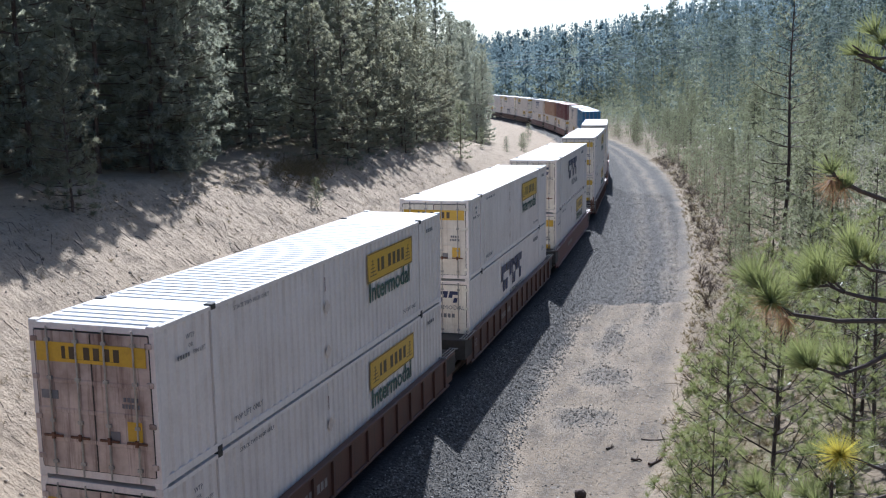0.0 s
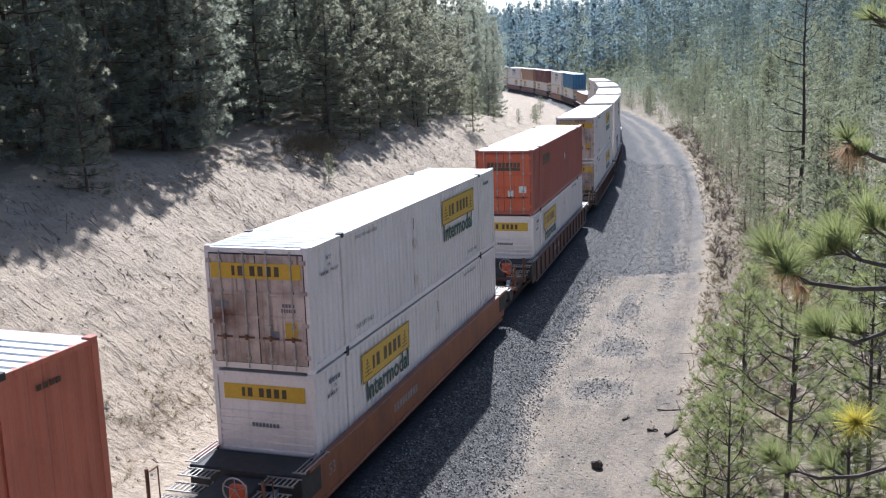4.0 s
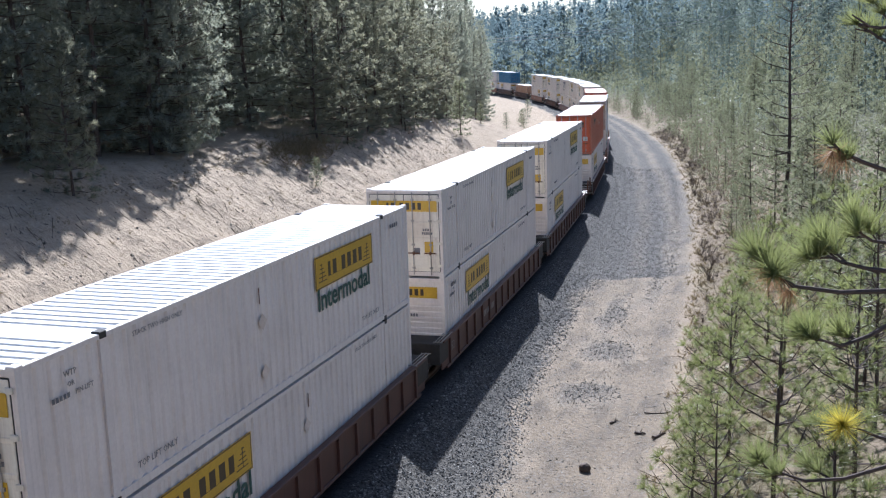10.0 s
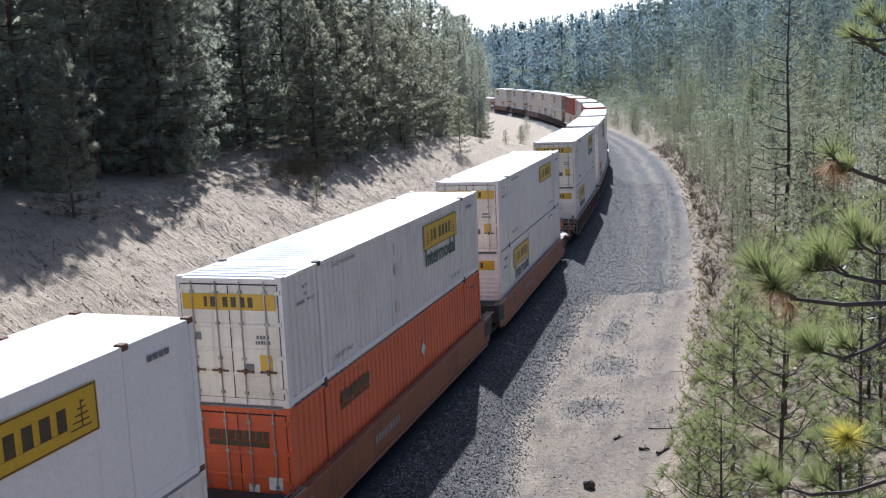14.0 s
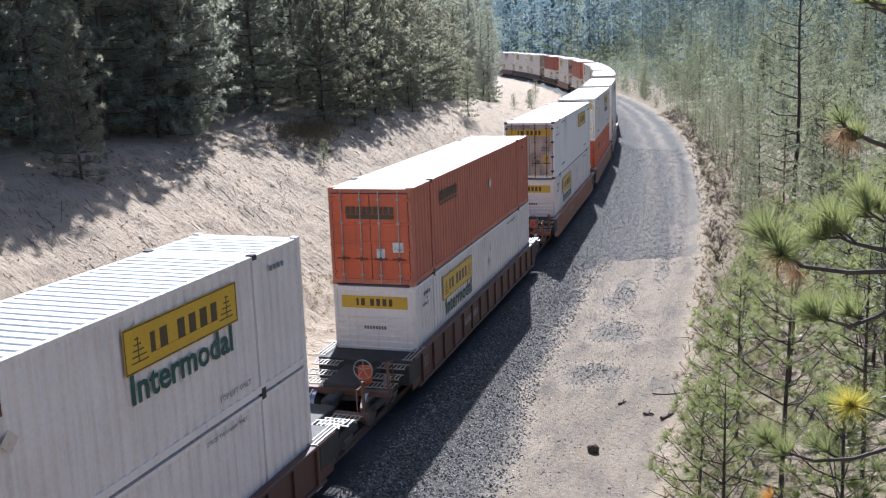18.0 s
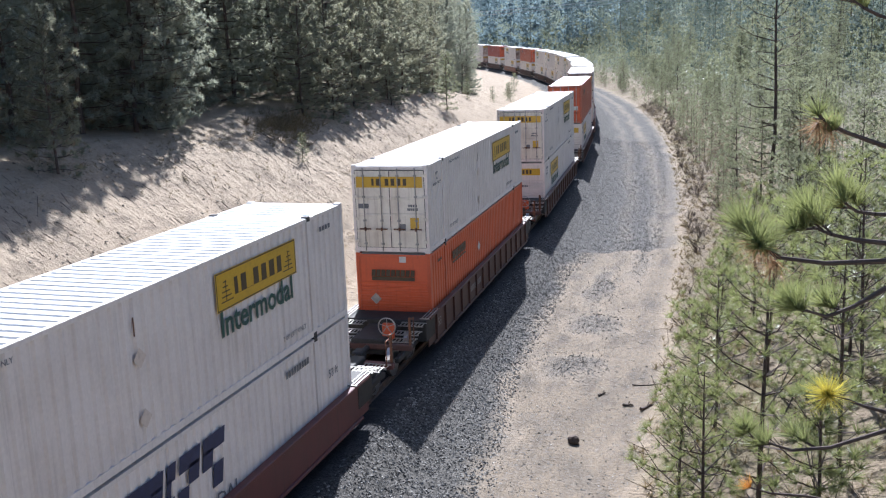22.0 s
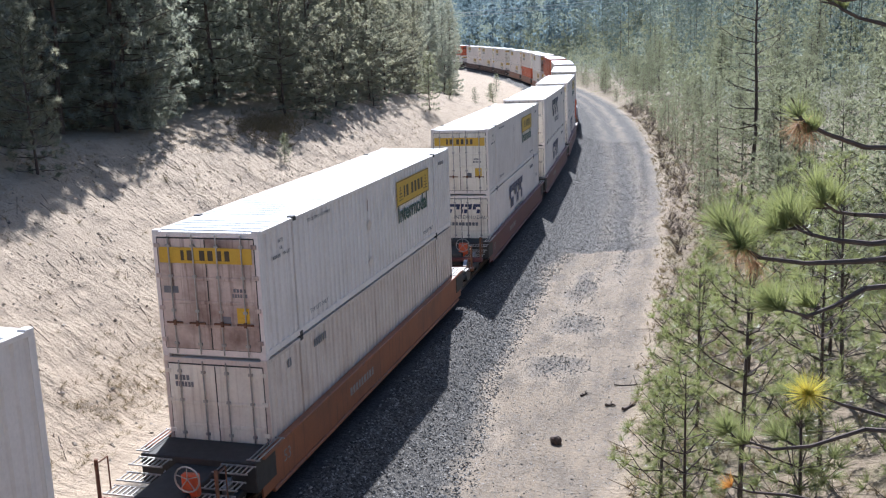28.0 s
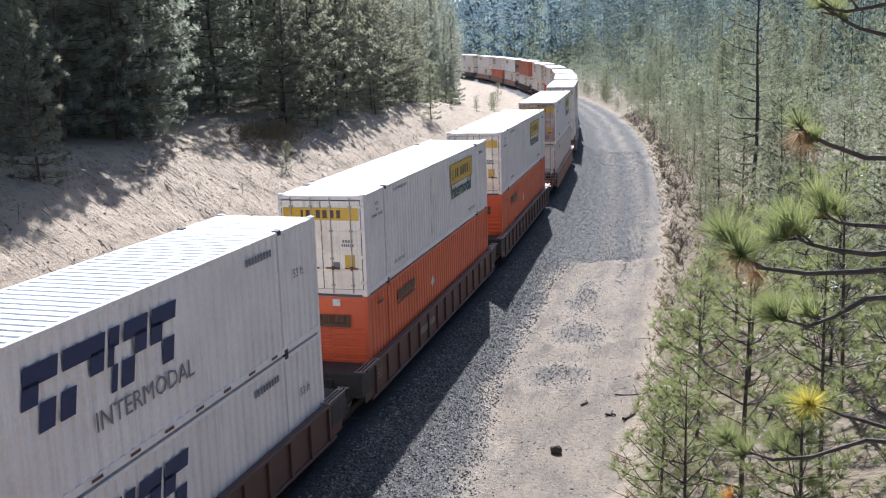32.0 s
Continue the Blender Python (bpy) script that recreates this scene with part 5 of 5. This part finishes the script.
def reaching_pine():
    """The pine beside the bridge, whose limbs reach into view."""
    g = np.random.default_rng(77)
    x, y = 13.3, 6.4
    z = float(ground_z(x, y)) - 0.06
    t = tagged(new("pine_tree"), "long-needled pine reaching past the bridge, some tufts dry", "pine tree")
    top = 13.2
    zz = np.linspace(z, top, 8)
    pts = np.stack([x + 0.05 * np.sin(zz), y + 0.06 * np.cos(zz), zz], 1)
    rad = np.linspace(0.16, 0.03, 8)
    tris("trunk", np.concatenate([bars(pts[k], pts[k + 1], rad[k], rad[k + 1], 9) for k in range(7)]), BARK, t)
    limbs = [((11.94, 5.54, 9.55), (11.74, 5.36, 9.64), (11.66, 5.27, 9.69), (11.60, 5.18, 9.74)), ((11.91, 4.86, 9.10), (11.64, 4.68, 9.12), (11.43, 4.59, 9.16), (11.33, 4.51, 9.28)),
             ((11.93, 4.87, 9.18), (11.76, 4.79, 9.21), (11.66, 4.70, 9.25), (11.58, 4.71, 9.28)), ((11.95, 5.22, 8.88), (11.80, 5.11, 8.81), (11.67, 5.00, 8.78), (11.53, 4.92, 8.84)),
             ((12.16, 6.90, 7.60), (12.01, 6.82, 7.66), (11.88, 6.75, 7.73), (11.78, 6.67, 7.77)), ((12.08, 6.11, 7.78), (11.77, 5.99, 7.69), (11.55, 5.89, 7.69), (11.28, 5.82, 7.79)),
             ((12.14, 5.57, 10.35), (11.93, 5.49, 10.31), (11.80, 5.40, 10.29), (11.70, 5.40, 10.31)), ((12.12, 6.57, 10.16), (11.96, 6.58, 10.21), (11.86, 6.49, 10.26), (11.80, 6.49, 10.31)),
             ((12.3, 7.25, 6.70), (11.69, 7.15, 6.81), (11.44, 7.05, 6.85), (11.30, 7.0, 6.90)), ((12.04, 5.78, 9.15), (11.92, 5.69, 9.17), (11.83, 5.70, 9.18), (11.76, 5.61, 9.24))]
    bare = []
    for k in range(22):
        zb = z + 1.0 + (top - z - 1.2) * k / 22
        a = -0.75 + g.uniform(-1.2, 1.2)
        L = 1.5 * (1 - 0.6 * k / 22) * g.uniform(0.7, 1.1)
        d = np.array([math.cos(a), math.sin(a), 0])
        b = np.array([x, y, zb])
        bare.append((tuple(b + d * 0.3), tuple(b + d * L * 0.5), tuple(b + d * L * 0.8 + [0, 0, 0.05]), tuple(b + d * L + [0, 0, 0.2])))
    for k, (p0, p1, p2, p3) in enumerate(limbs + bare):
        p = [np.array([np.interp(p0[2], zz, pts[:, 0]), np.interp(p0[2], zz, pts[:, 1]), p0[2] - 0.1]), np.array(p0), np.array(p1), np.array(p2), np.array(p3)]
        r = [0.019, 0.014, 0.011, 0.009, 0.005]
        limb = tris("limb", np.concatenate([bars(p[j], p[j + 1], r[j], r[j + 1], 6) for j in range(4)]), BARK, t)
        own = [(p[4], p[4] - p[3] + [0, 0, 0.10])]
        side_rods = []
        for j in (2, 3) if k < len(limbs) else (1, 2, 3):
            for q in range(1 if j == 2 and k < len(limbs) else 2):
                f = g.uniform(0.35, 0.95)
                on = p[j] * (1 - f) + p[j + 1] * f
                d = g.normal(size=3) * 0.6 + (p[4] - p[1]) / np.linalg.norm(p[4] - p[1]) * 0.9 + [0, 0, 0.35]
                e = on + unit(d) * g.uniform(0.06, 0.14)
                side_rods.append(bars(on, e, 0.006, 0.004, 4))
                own.append((e, e - on + [0, 0, 0.06]))
                own.append((on * 0.5 + e * 0.5, e - on + [0, 0, 0.1]))
        tris("twig", np.concatenate(side_rods), BARK, limb)
        if k in (4, 8):
            own = own[:1] * (4 if k == 4 else 1)
        if k in (0, 6, 7):
            own = own[:3]
        sort = "yellow" if k == 4 else "green"
        reach = {0: 0.16, 6: 0.15, 7: 0.15, 8: 0.13}.get(k, 0.20)
        at, way = np.array([q[0] for q in own]), np.array([q[1] for q in own])
        tris("needle_tuft", brush(g, at, way, 117, reach, 0.0040, 0.56 if k != 4 else 0.95), NEEDLE_YELLOW if sort == "yellow" else NEEDLE_ORANGE if k == 8 else NEEDLE_NEAR, limb)
        if k in (0, 1):
            tris("dry_tuft", brush(g, np.array([p[3] + [0.0, 0, -0.02], p[3] * 0.6 + p[4] * 0.4, p[4] - [0, 0, 0.03]]), np.array([[-0.3, 0, -0.5], [-0.2, 0, -0.4], [-0.1, 0, -0.7]]), 75, 0.17, 0.003, 0.75), NEEDLE_DRY, limb)
    return t


reaching_pine()


# ---------------------------------------------------------------- far woods, brush, grass, stones
def clump_tree(g, n, r, size, bare=0.08, broad=0.16, taper=0.8, per=9, boughs=16):
    """A ragged conifer of unit height on the origin: boughs that each carry a knot of needle puffs."""
    t = bare + (0.97 - bare) * (np.arange(boughs) + g.random(boughs)) / boughs
    a = 2.4 * np.arange(boughs) + g.normal(0, 0.5, boughs)
    rr = r * (1 - t) ** taper * g.uniform(0.55, 1.0, boughs)
    hub = np.stack([rr * np.cos(a), rr * np.sin(a), t], 1)
    k = g.integers(0, boughs, n)
    loose = np.stack([g.normal(0, 0.22 * r, n), g.normal(0, 0.22 * r, n), g.normal(0, 0.11 * r, n)], 1) * np.minimum(1, 0.35 + 1.6 * (1 - t[k]))[:, None]
    at = hub[k] * np.where(g.random(n) < 0.25, g.uniform(0.3, 1, n), 1.0)[:, None] ** np.array([1, 1, 0]) + loose
    way = np.stack([np.cos(a[k]), np.sin(a[k]), np.full(n, 0.6)], 1)
    tip = np.array([[0, 0, 0.965]])
    return np.concatenate([brush(g, at, way, per, size, size * broad, 1.2), brush(g, tip, np.array([[0, 0, 1.0]]), per, size, size * broad, 0.5)])


def woods(name, label, pts, kinds, material, g):
    p = np.array(pts)
    z = ground_z(p[:, 0], p[:, 1])
    out = []
    for k, (x, y, h) in enumerate(p):
        a = g.uniform(0, math.tau)
        c, s = math.cos(a), math.sin(a)
        out.append((kinds[k % len(kinds)] @ np.array([[c, s, 0], [-s, c, 0], [0, 0, 1]])) * h + [x, y, z[k] - 0.2])
    tagged(tris(name, np.concatenate(out), material), label, "woods", kind="stuff")
    root = np.stack([p[:, 0], p[:, 1], z - 0.3], 1)
    tagged(tris(name + "_trunks", bars(root, root + np.stack([0 * z, 0 * z, p[:, 2] * 0.85], 1), p[:, 2] * 0.003 + 0.010, 0.010, 3), BARK), "thin dark trunks in the woods", "woods", kind="stuff")


def far_woods():
    g = np.random.default_rng(9)
    tall = [clump_tree(g, 46, 0.16, 0.055, 0.03, 0.42, 0.95, 7, 16) for _ in range(6)]
    fine = [clump_tree(g, 170, 0.17, 0.030, 0.05, 0.40, 0.6, 6, 34) for _ in range(5)]
    # unseen inner foliage, added to stop light passing through the crowns
    core = lambda: clump_tree(g, 50, 0.06, 0.05, 0.02, 0.5, 0.8, 6)
    behind = [np.concatenate([clump_tree(g, 130, 0.16, 0.032, 0.06, 0.38, 0.5, 6, 36), core()]) for _ in range(5)]
    young = [clump_tree(g, 66, 0.27, 0.042, 0.08, 0.34, 0.6, 7, 13) for _ in range(8)]
    sparse = [clump_tree(g, 40, 0.28, 0.062, 0.08, 0.44, 0.6, 5, 10) for _ in range(8)]
    pts = []
    for _ in range(2100):  # the hill that closes the valley
        y = g.uniform(290, 720)
        x = float(track_x(min(y, 420))) + g.uniform(-70, 220)
        if abs(x - track_x(y)) > 13:
            crest = EYE_Z + y * float(np.interp((x - EYE_X) / y, [-0.5, -0.304, -0.22, -0.163, -0.12, 0.1, 0.4], [0.047, 0.049, 0.056, 0.063, 0.072, 0.11, 0.16]))
            high = g.uniform(14, 26)
            top = float(ground_z(x, y)) + high
            high -= max(0.0, top - crest + g.uniform(-3.0, 8.0))
            if high > 5:
                pts.append((x, y, high))
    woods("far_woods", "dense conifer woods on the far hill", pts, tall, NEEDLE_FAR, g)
    pts = []
    for _ in range(620):  # behind the brow on the left
        y = 14 + 240 * g.random() ** 1.2
        x = float(track_x(y)) - (25.5 + (48 if y > 55 else 24) * g.random() ** 1.3)
        if (x - EYE_X) / y < -0.302 and (y > 55 or g.random() < 0.6):
            pts.append((x, y, g.uniform(17, 23) if y < 110 else g.uniform(13, 18)))
    woods("back_woods", "dense dark conifers further back from the cutting", pts, behind, NEEDLE_DARK, g)
    pts = []
    for _ in range(190):  # taller trees on the rise
        y = g.uniform(110, 330)
        pts.append((float(track_x(y)) + g.uniform(24, 110), y, g.uniform(12, 24)))
    woods("rise_woods", "taller dark conifers among the young ones", pts, fine, NEEDLE_RISE, g)
    pts = []
    for _ in range(1750):  # young growth on the rise on the right
        y = 40 + 290 * g.random() ** 1.1
        off = 10.5 + 75 * g.random() ** 1.25
        if y < 60 and off < 15:
            continue
        pts.append((float(track_x(y)) + off, y, g.uniform(2.6, 6.6) * (0.65 if off < 14 else 1.0)))
    woods("young_woods", "dense grey-green young pines on the rise", [q for q in pts if q[1] < 110], young, NEEDLE_YOUNG, g)
    woods("upper_young_woods", "grey-green young pines further along the rise", [q for q in pts if q[1] >= 110], sparse, NEEDLE_YOUNG, g)


far_woods()


def scatter_brush():
    g = np.random.default_rng(15)
    # dry grass and sticks along the road's edge and under the pines
    n = 2600
    y = 16 + 130 * g.random(n) ** 1.5
    off = 8.4 + np.abs(g.normal(0, 1, n)) * 4.5
    x = track_x(y) + off
    at = np.stack([x, y, ground_z(x, y)], 1)
    tagged(tris("dry_grass", brush(g, at, np.tile([[0, 0, 1.0]], (n, 1)), 12, 0.34, 0.022, 0.75), DRY_GRASS), "dry yellow grass under the young pines", "grass", kind="stuff")
    n = 900
    y = 16 + 90 * g.random(n) ** 1.4
    off = 8.6 + np.abs(g.normal(0, 1, n)) * 3.5
    x = track_x(y) + off
    a = np.stack([x, y, ground_z(x, y) + 0.03], 1)
    d = unit(g.normal(size=(n, 3)) * [1, 1, 0.5]) * g.uniform(0.2, 0.9, (n, 1))
    tagged(tris("fallen_sticks", bars(a, a + np.abs(d) * np.sign(d * [1, 1, 0]) + [0, 0, 0.02] + np.abs(d) * [0, 0, 1], 0.014, 0.006, 3), TWIGS), "fallen grey sticks and dead twigs", "sticks", kind="stuff")
    # dead brown brush along the foot of the young pines
    n = 620
    y = 34 + 112 * g.random(n)
    off = 9.0 + np.abs(g.normal(0, 1, n)) * 2.6
    x = track_x(y) + off
    a = np.repeat(np.stack([x, y, ground_z(x, y) - 0.02], 1), 9, 0)
    d = unit(g.normal(size=(n * 9, 3)) * [0.55, 0.55, 0.25] + [0, 0, 0.8]) * np.repeat(g.uniform(0.25, 1.2, (n, 1)), 9, 0) * g.uniform(0.4, 1, (n * 9, 1))
    tagged(tris("dead_brush", np.concatenate([bars(a, a + d, 0.012, 0.004, 3), bars(a + 0.55 * d, a + 0.55 * d + 0.4 * np.roll(d, 1, 0) * [1, 1, 0.6], 0.007, 0.003, 3)]), TWIGS), "dead brown brush beside the gravel road", "brush", kind="stuff")
    # a tangle of dry brush on the brow
    n = 130
    y = 55.6 + g.normal(0, 2.3, n)
    x = -18.1 + g.normal(0, 0.8, n) - 0.12 * (y - 55.6)
    a = np.repeat(np.stack([x, y, ground_z(x, y) - 0.02], 1), 10, 0)
    d = unit(g.normal(size=(n * 10, 3)) * [0.6, 0.6, 0.3] + [0, 0, 0.55]) * g.uniform(0.3, 1.0, (n * 10, 1))
    tagged(tris("brush_tangle", np.concatenate([bars(a, a + d, 0.016, 0.006, 3), bars(a + 0.5 * d, a + 0.5 * d + 0.5 * np.roll(d, 3, 0) * [1, 1, 0.5], 0.010, 0.005, 3)]), DRY_GRASS), "tangle of dry pale brush on the brow of the slope", "brush", kind="stuff")
    # scrub on the ledge and tufts on the sandy slope
    n = 4200
    y = 18 + 75 * g.random(n) ** 1.3
    where = g.random(n)
    off = np.where(where < 0.35, g.normal(-16.0, 0.9, n), np.where(where < 0.8, g.normal(-6.6, 0.7, n), g.uniform(-15, -6, n)))
    patchy = fbm(y * 0 + off, y, 0.5, 2, 31) > -0.1
    y, off = y[patchy], off[patchy]
    x = track_x(y) + off
    at = np.stack([x, y, ground_z(x, y) - 0.02], 1)
    tagged(tris("slope_scrub", brush(g, at, np.tile([[0.35, -0.1, 0.5]], (len(at), 1)), 18, 0.27, 0.010, 1.0), DRY_GRASS), "dry scrub and grass on the sandy slope", "scrub", kind="stuff")
    n = 1300
    y = 16 + 62 * g.random(n)
    off = -6 - 10.5 * g.random(n) ** 0.8
    x = track_x(y) + off
    a = np.stack([x, y, ground_z(x, y) + 0.004], 1)
    ln = 0.10 + 0.9 * g.random(n) ** 3
    way = np.stack([0.9 * ln, -0.3 * ln + g.normal(0, 0.35, n) * ln, np.zeros(n)], 1)
    b = a + way
    b[:, 2] = ground_z(b[:, 0], b[:, 1]) + 0.012
    tagged(tris("slope_sticks", bars(a, b, 0.017, 0.009, 3), TWIGS), "dead sticks and roots lying on the slope", "sticks", kind="stuff")


scatter_brush()


def stones(name, label, at, size, material, g):
    """Loose angular stones as one sheet of pieces."""
    n = len(at)
    oct_v = np.array([(1, 0, 0), (-1, 0, 0), (0, 1, 0), (0, -1, 0), (0, 0, 1), (0, 0, -1)], float)
    oct_f = np.array([(0, 2, 4), (2, 1, 4), (1, 3, 4), (3, 0, 4), (2, 0, 5), (1, 2, 5), (3, 1, 5), (0, 3, 5)])
    v = oct_v[None] * g.uniform(0.55, 1.25, (n, 6, 1)) + g.normal(0, 0.18, (n, 6, 3))
    v *= np.array([1, 1, 0.7]) * size[:, None, None]
    a = g.uniform(0, math.tau, n)
    c, s = np.cos(a), np.sin(a)
    r = np.stack([np.stack([c, s, 0 * c], 1), np.stack([-s, c, 0 * c], 1), np.tile([0, 0, 1.0], (n, 1))], 1)
    v = v @ r + at[:, None]
    f = (oct_f[None] + (np.arange(n) * 6)[:, None, None]).reshape(-1, 3)
    ob = raw(name, v.reshape(-1, 3).tolist(), f.tolist(), material)
    return tagged(ob, label, "stones", kind="stuff")


def stone_mat(name, dark, light):
    a = Mat(name, 0.75)
    a.b.inputs["Specular IOR Level"].default_value = 0.3
    geo = a.t.nodes.new("ShaderNodeNewGeometry")
    c = a.ramp(geo.outputs["Random Per Island"], [(0.0, dark), (0.6, tuple((p + q) / 2 for p, q in zip(dark, light))), (1.0, light)])
    f = a.noise(20, 3)
    a.colour(a.mix(0.5, c, a.ramp(f, [(0.3, (0.5, 0.5, 0.5)), (0.7, (1, 1, 1))]), "MULTIPLY"))
    return a.m


def scatter_stones():
    g = np.random.default_rng(3)
    n = 42000
    y = 17 + 85 * g.random(n) ** 1.55
    off = 1.75 + (np.interp(y, [20, 24, 31, 45, 49.5, 51.5], [5.3, 4.8, 3.9, 3.7, 4.2, 7.6]) - 1.6) * g.random(n) + 0.12 * g.normal(size=n)
    for k, (ox, py, wx, wy) in enumerate(PATCHES + ((6.95, 50.0, 0.4, 6.0),)):
        q = slice(k * 500, k * 500 + 500)
        ring, turn = np.sqrt(g.random(500)) * g.uniform(0.4, 1.15, 500), g.uniform(0, math.tau, 500)
        off[q] = ox + wx * ring * np.cos(turn) + 0.15 * g.normal(size=500)
        y[q] = py + wy * ring * np.sin(turn) + 0.25 * g.normal(size=500)
    x = track_x(y) + off
    z = ground_z(x, y)
    stones("ballast_stones", "grey crushed-stone ballast beside the track", np.stack([x, y, z], 1), g.uniform(0.018, 0.05, n), stone_mat("ballast_stone", (0.022, 0.021, 0.019), (0.36, 0.335, 0.30)), g)
    n = 12000
    y = 17 + 60 * g.random(n) ** 1.5
    off = g.uniform(4.0, 9.6, n)
    x = track_x(y) + off
    stones("road_pebbles", "loose pebbles on the gravel road", np.stack([x, y, ground_z(x, y)], 1), 0.012 + 0.035 * g.random(n) ** 3, stone_mat("pebble", (0.09, 0.08, 0.07), (0.5, 0.46, 0.4)), g)
    n = 11000
    y = 16 + 66 * g.random(n) ** 1.2
    off = -4.6 - 12.5 * g.random(n)
    x = track_x(y) + off
    stones("slope_stones", "small stones lying on the sandy slope", np.stack([x, y, ground_z(x, y)], 1), 0.012 + 0.085 * g.random(n) ** 8, stone_mat("slope_stone", (0.13, 0.10, 0.075), (0.50, 0.43, 0.34)), g)


scatter_stones()


def rock(x, y, size):
    bm = bmesh.new()
    bmesh.ops.create_icosphere(bm, subdivisions=2, radius=size)
    for v in bm.verts:
        k = 1 + 0.35 * noise.noise(v.co * 3.1)
        v.co = Vector((v.co.x * 1.02 * k, v.co.y * 0.9 * k, v.co.z * 1.0 * k))
        v.co.z = min(v.co.z, size * 0.72 + 0.25 * v.co.x)
    ob = part("rock", bm, plain("brown_rock", (0.11, 0.075, 0.055), 0.85, 0, 0.4, 12), None)
    ob.matrix_basis = Matrix.Translation((x, y, float(ground_z(x, y)) + size * 0.45))
    tagged(ob, "dark angular rock lying on the gravel road", "rock")


rock(6.15, 25.5, 0.17)


def log(x, y, length, turn, r):
    bm = bmesh.new()
    n = 5
    z = float(ground_z(x, y)) + r * 0.8
    p = [Vector((x, y, z)) + Vector((math.cos(turn), math.sin(turn), 0)) * length * (k / (n - 1) - 0.5) + Vector((0, 0, 0.02 * math.sin(2.3 * k + x))) for k in range(n)]
    for k in range(n - 1):
        rod(bm, p[k], p[k + 1], r * (1 - 0.12 * k), r * (1 - 0.12 * (k + 1)), n=8, cap=k in (0, n - 2))
    rod(bm, p[2], p[2] + Vector((0.05, 0.1, 0.12)), r * 0.4, r * 0.2, n=5)
    tagged(part("log", bm, BARK), "broken dark branch lying beside the gravel road", "log", "fallen branches by the road")


for spot in ((7.24, 28.51, 0.32, 0.16, 0.045), (7.81, 28.45, 0.61, 1.07, 0.05), (6.29, 29.44, 0.34, 1.09, 0.04), (7.58, 30.39, 0.97, 0.26, 0.025)):
    log(*spot)


def power_line():
    t = tagged(new("power_line"), "thin pale wires strung across the valley", "power line")
    for dz in (0.0, 0.9):
        a, b = np.array([-95.0, 262.0, 14.9 + dz]), np.array([20.0, 268.0, 21.5 + dz])
        k = np.linspace(0, 1, 25)[:, None]
        p = a + (b - a) * k - np.array([0, 0, 1.6]) * 4 * k * (1 - k)
        tris("wire", bars(p[:-1], p[1:], 0.07, 0.07, 4), WHITE_INK, t)
    for q in ((-95.0, 262.0, 14.9), (20.0, 268.0, 21.5)):
        bm = bmesh.new()
        rod(bm, (q[0], q[1], float(ground_z(q[0], q[1])) - 0.5), (q[0], q[1], q[2] + 1.3), 0.18, 0.13, n=8)
        part("pole", bm, BARK, t)


power_line()


# ---------------------------------------------------------------- movement
def motions():
    times = [k * 1.0 for k in range(33)]
    for thing, u, up, turned in MOVING:
        walk(thing, [(t, on_track(u + run(t), up, turned)) for t in times])


motions()
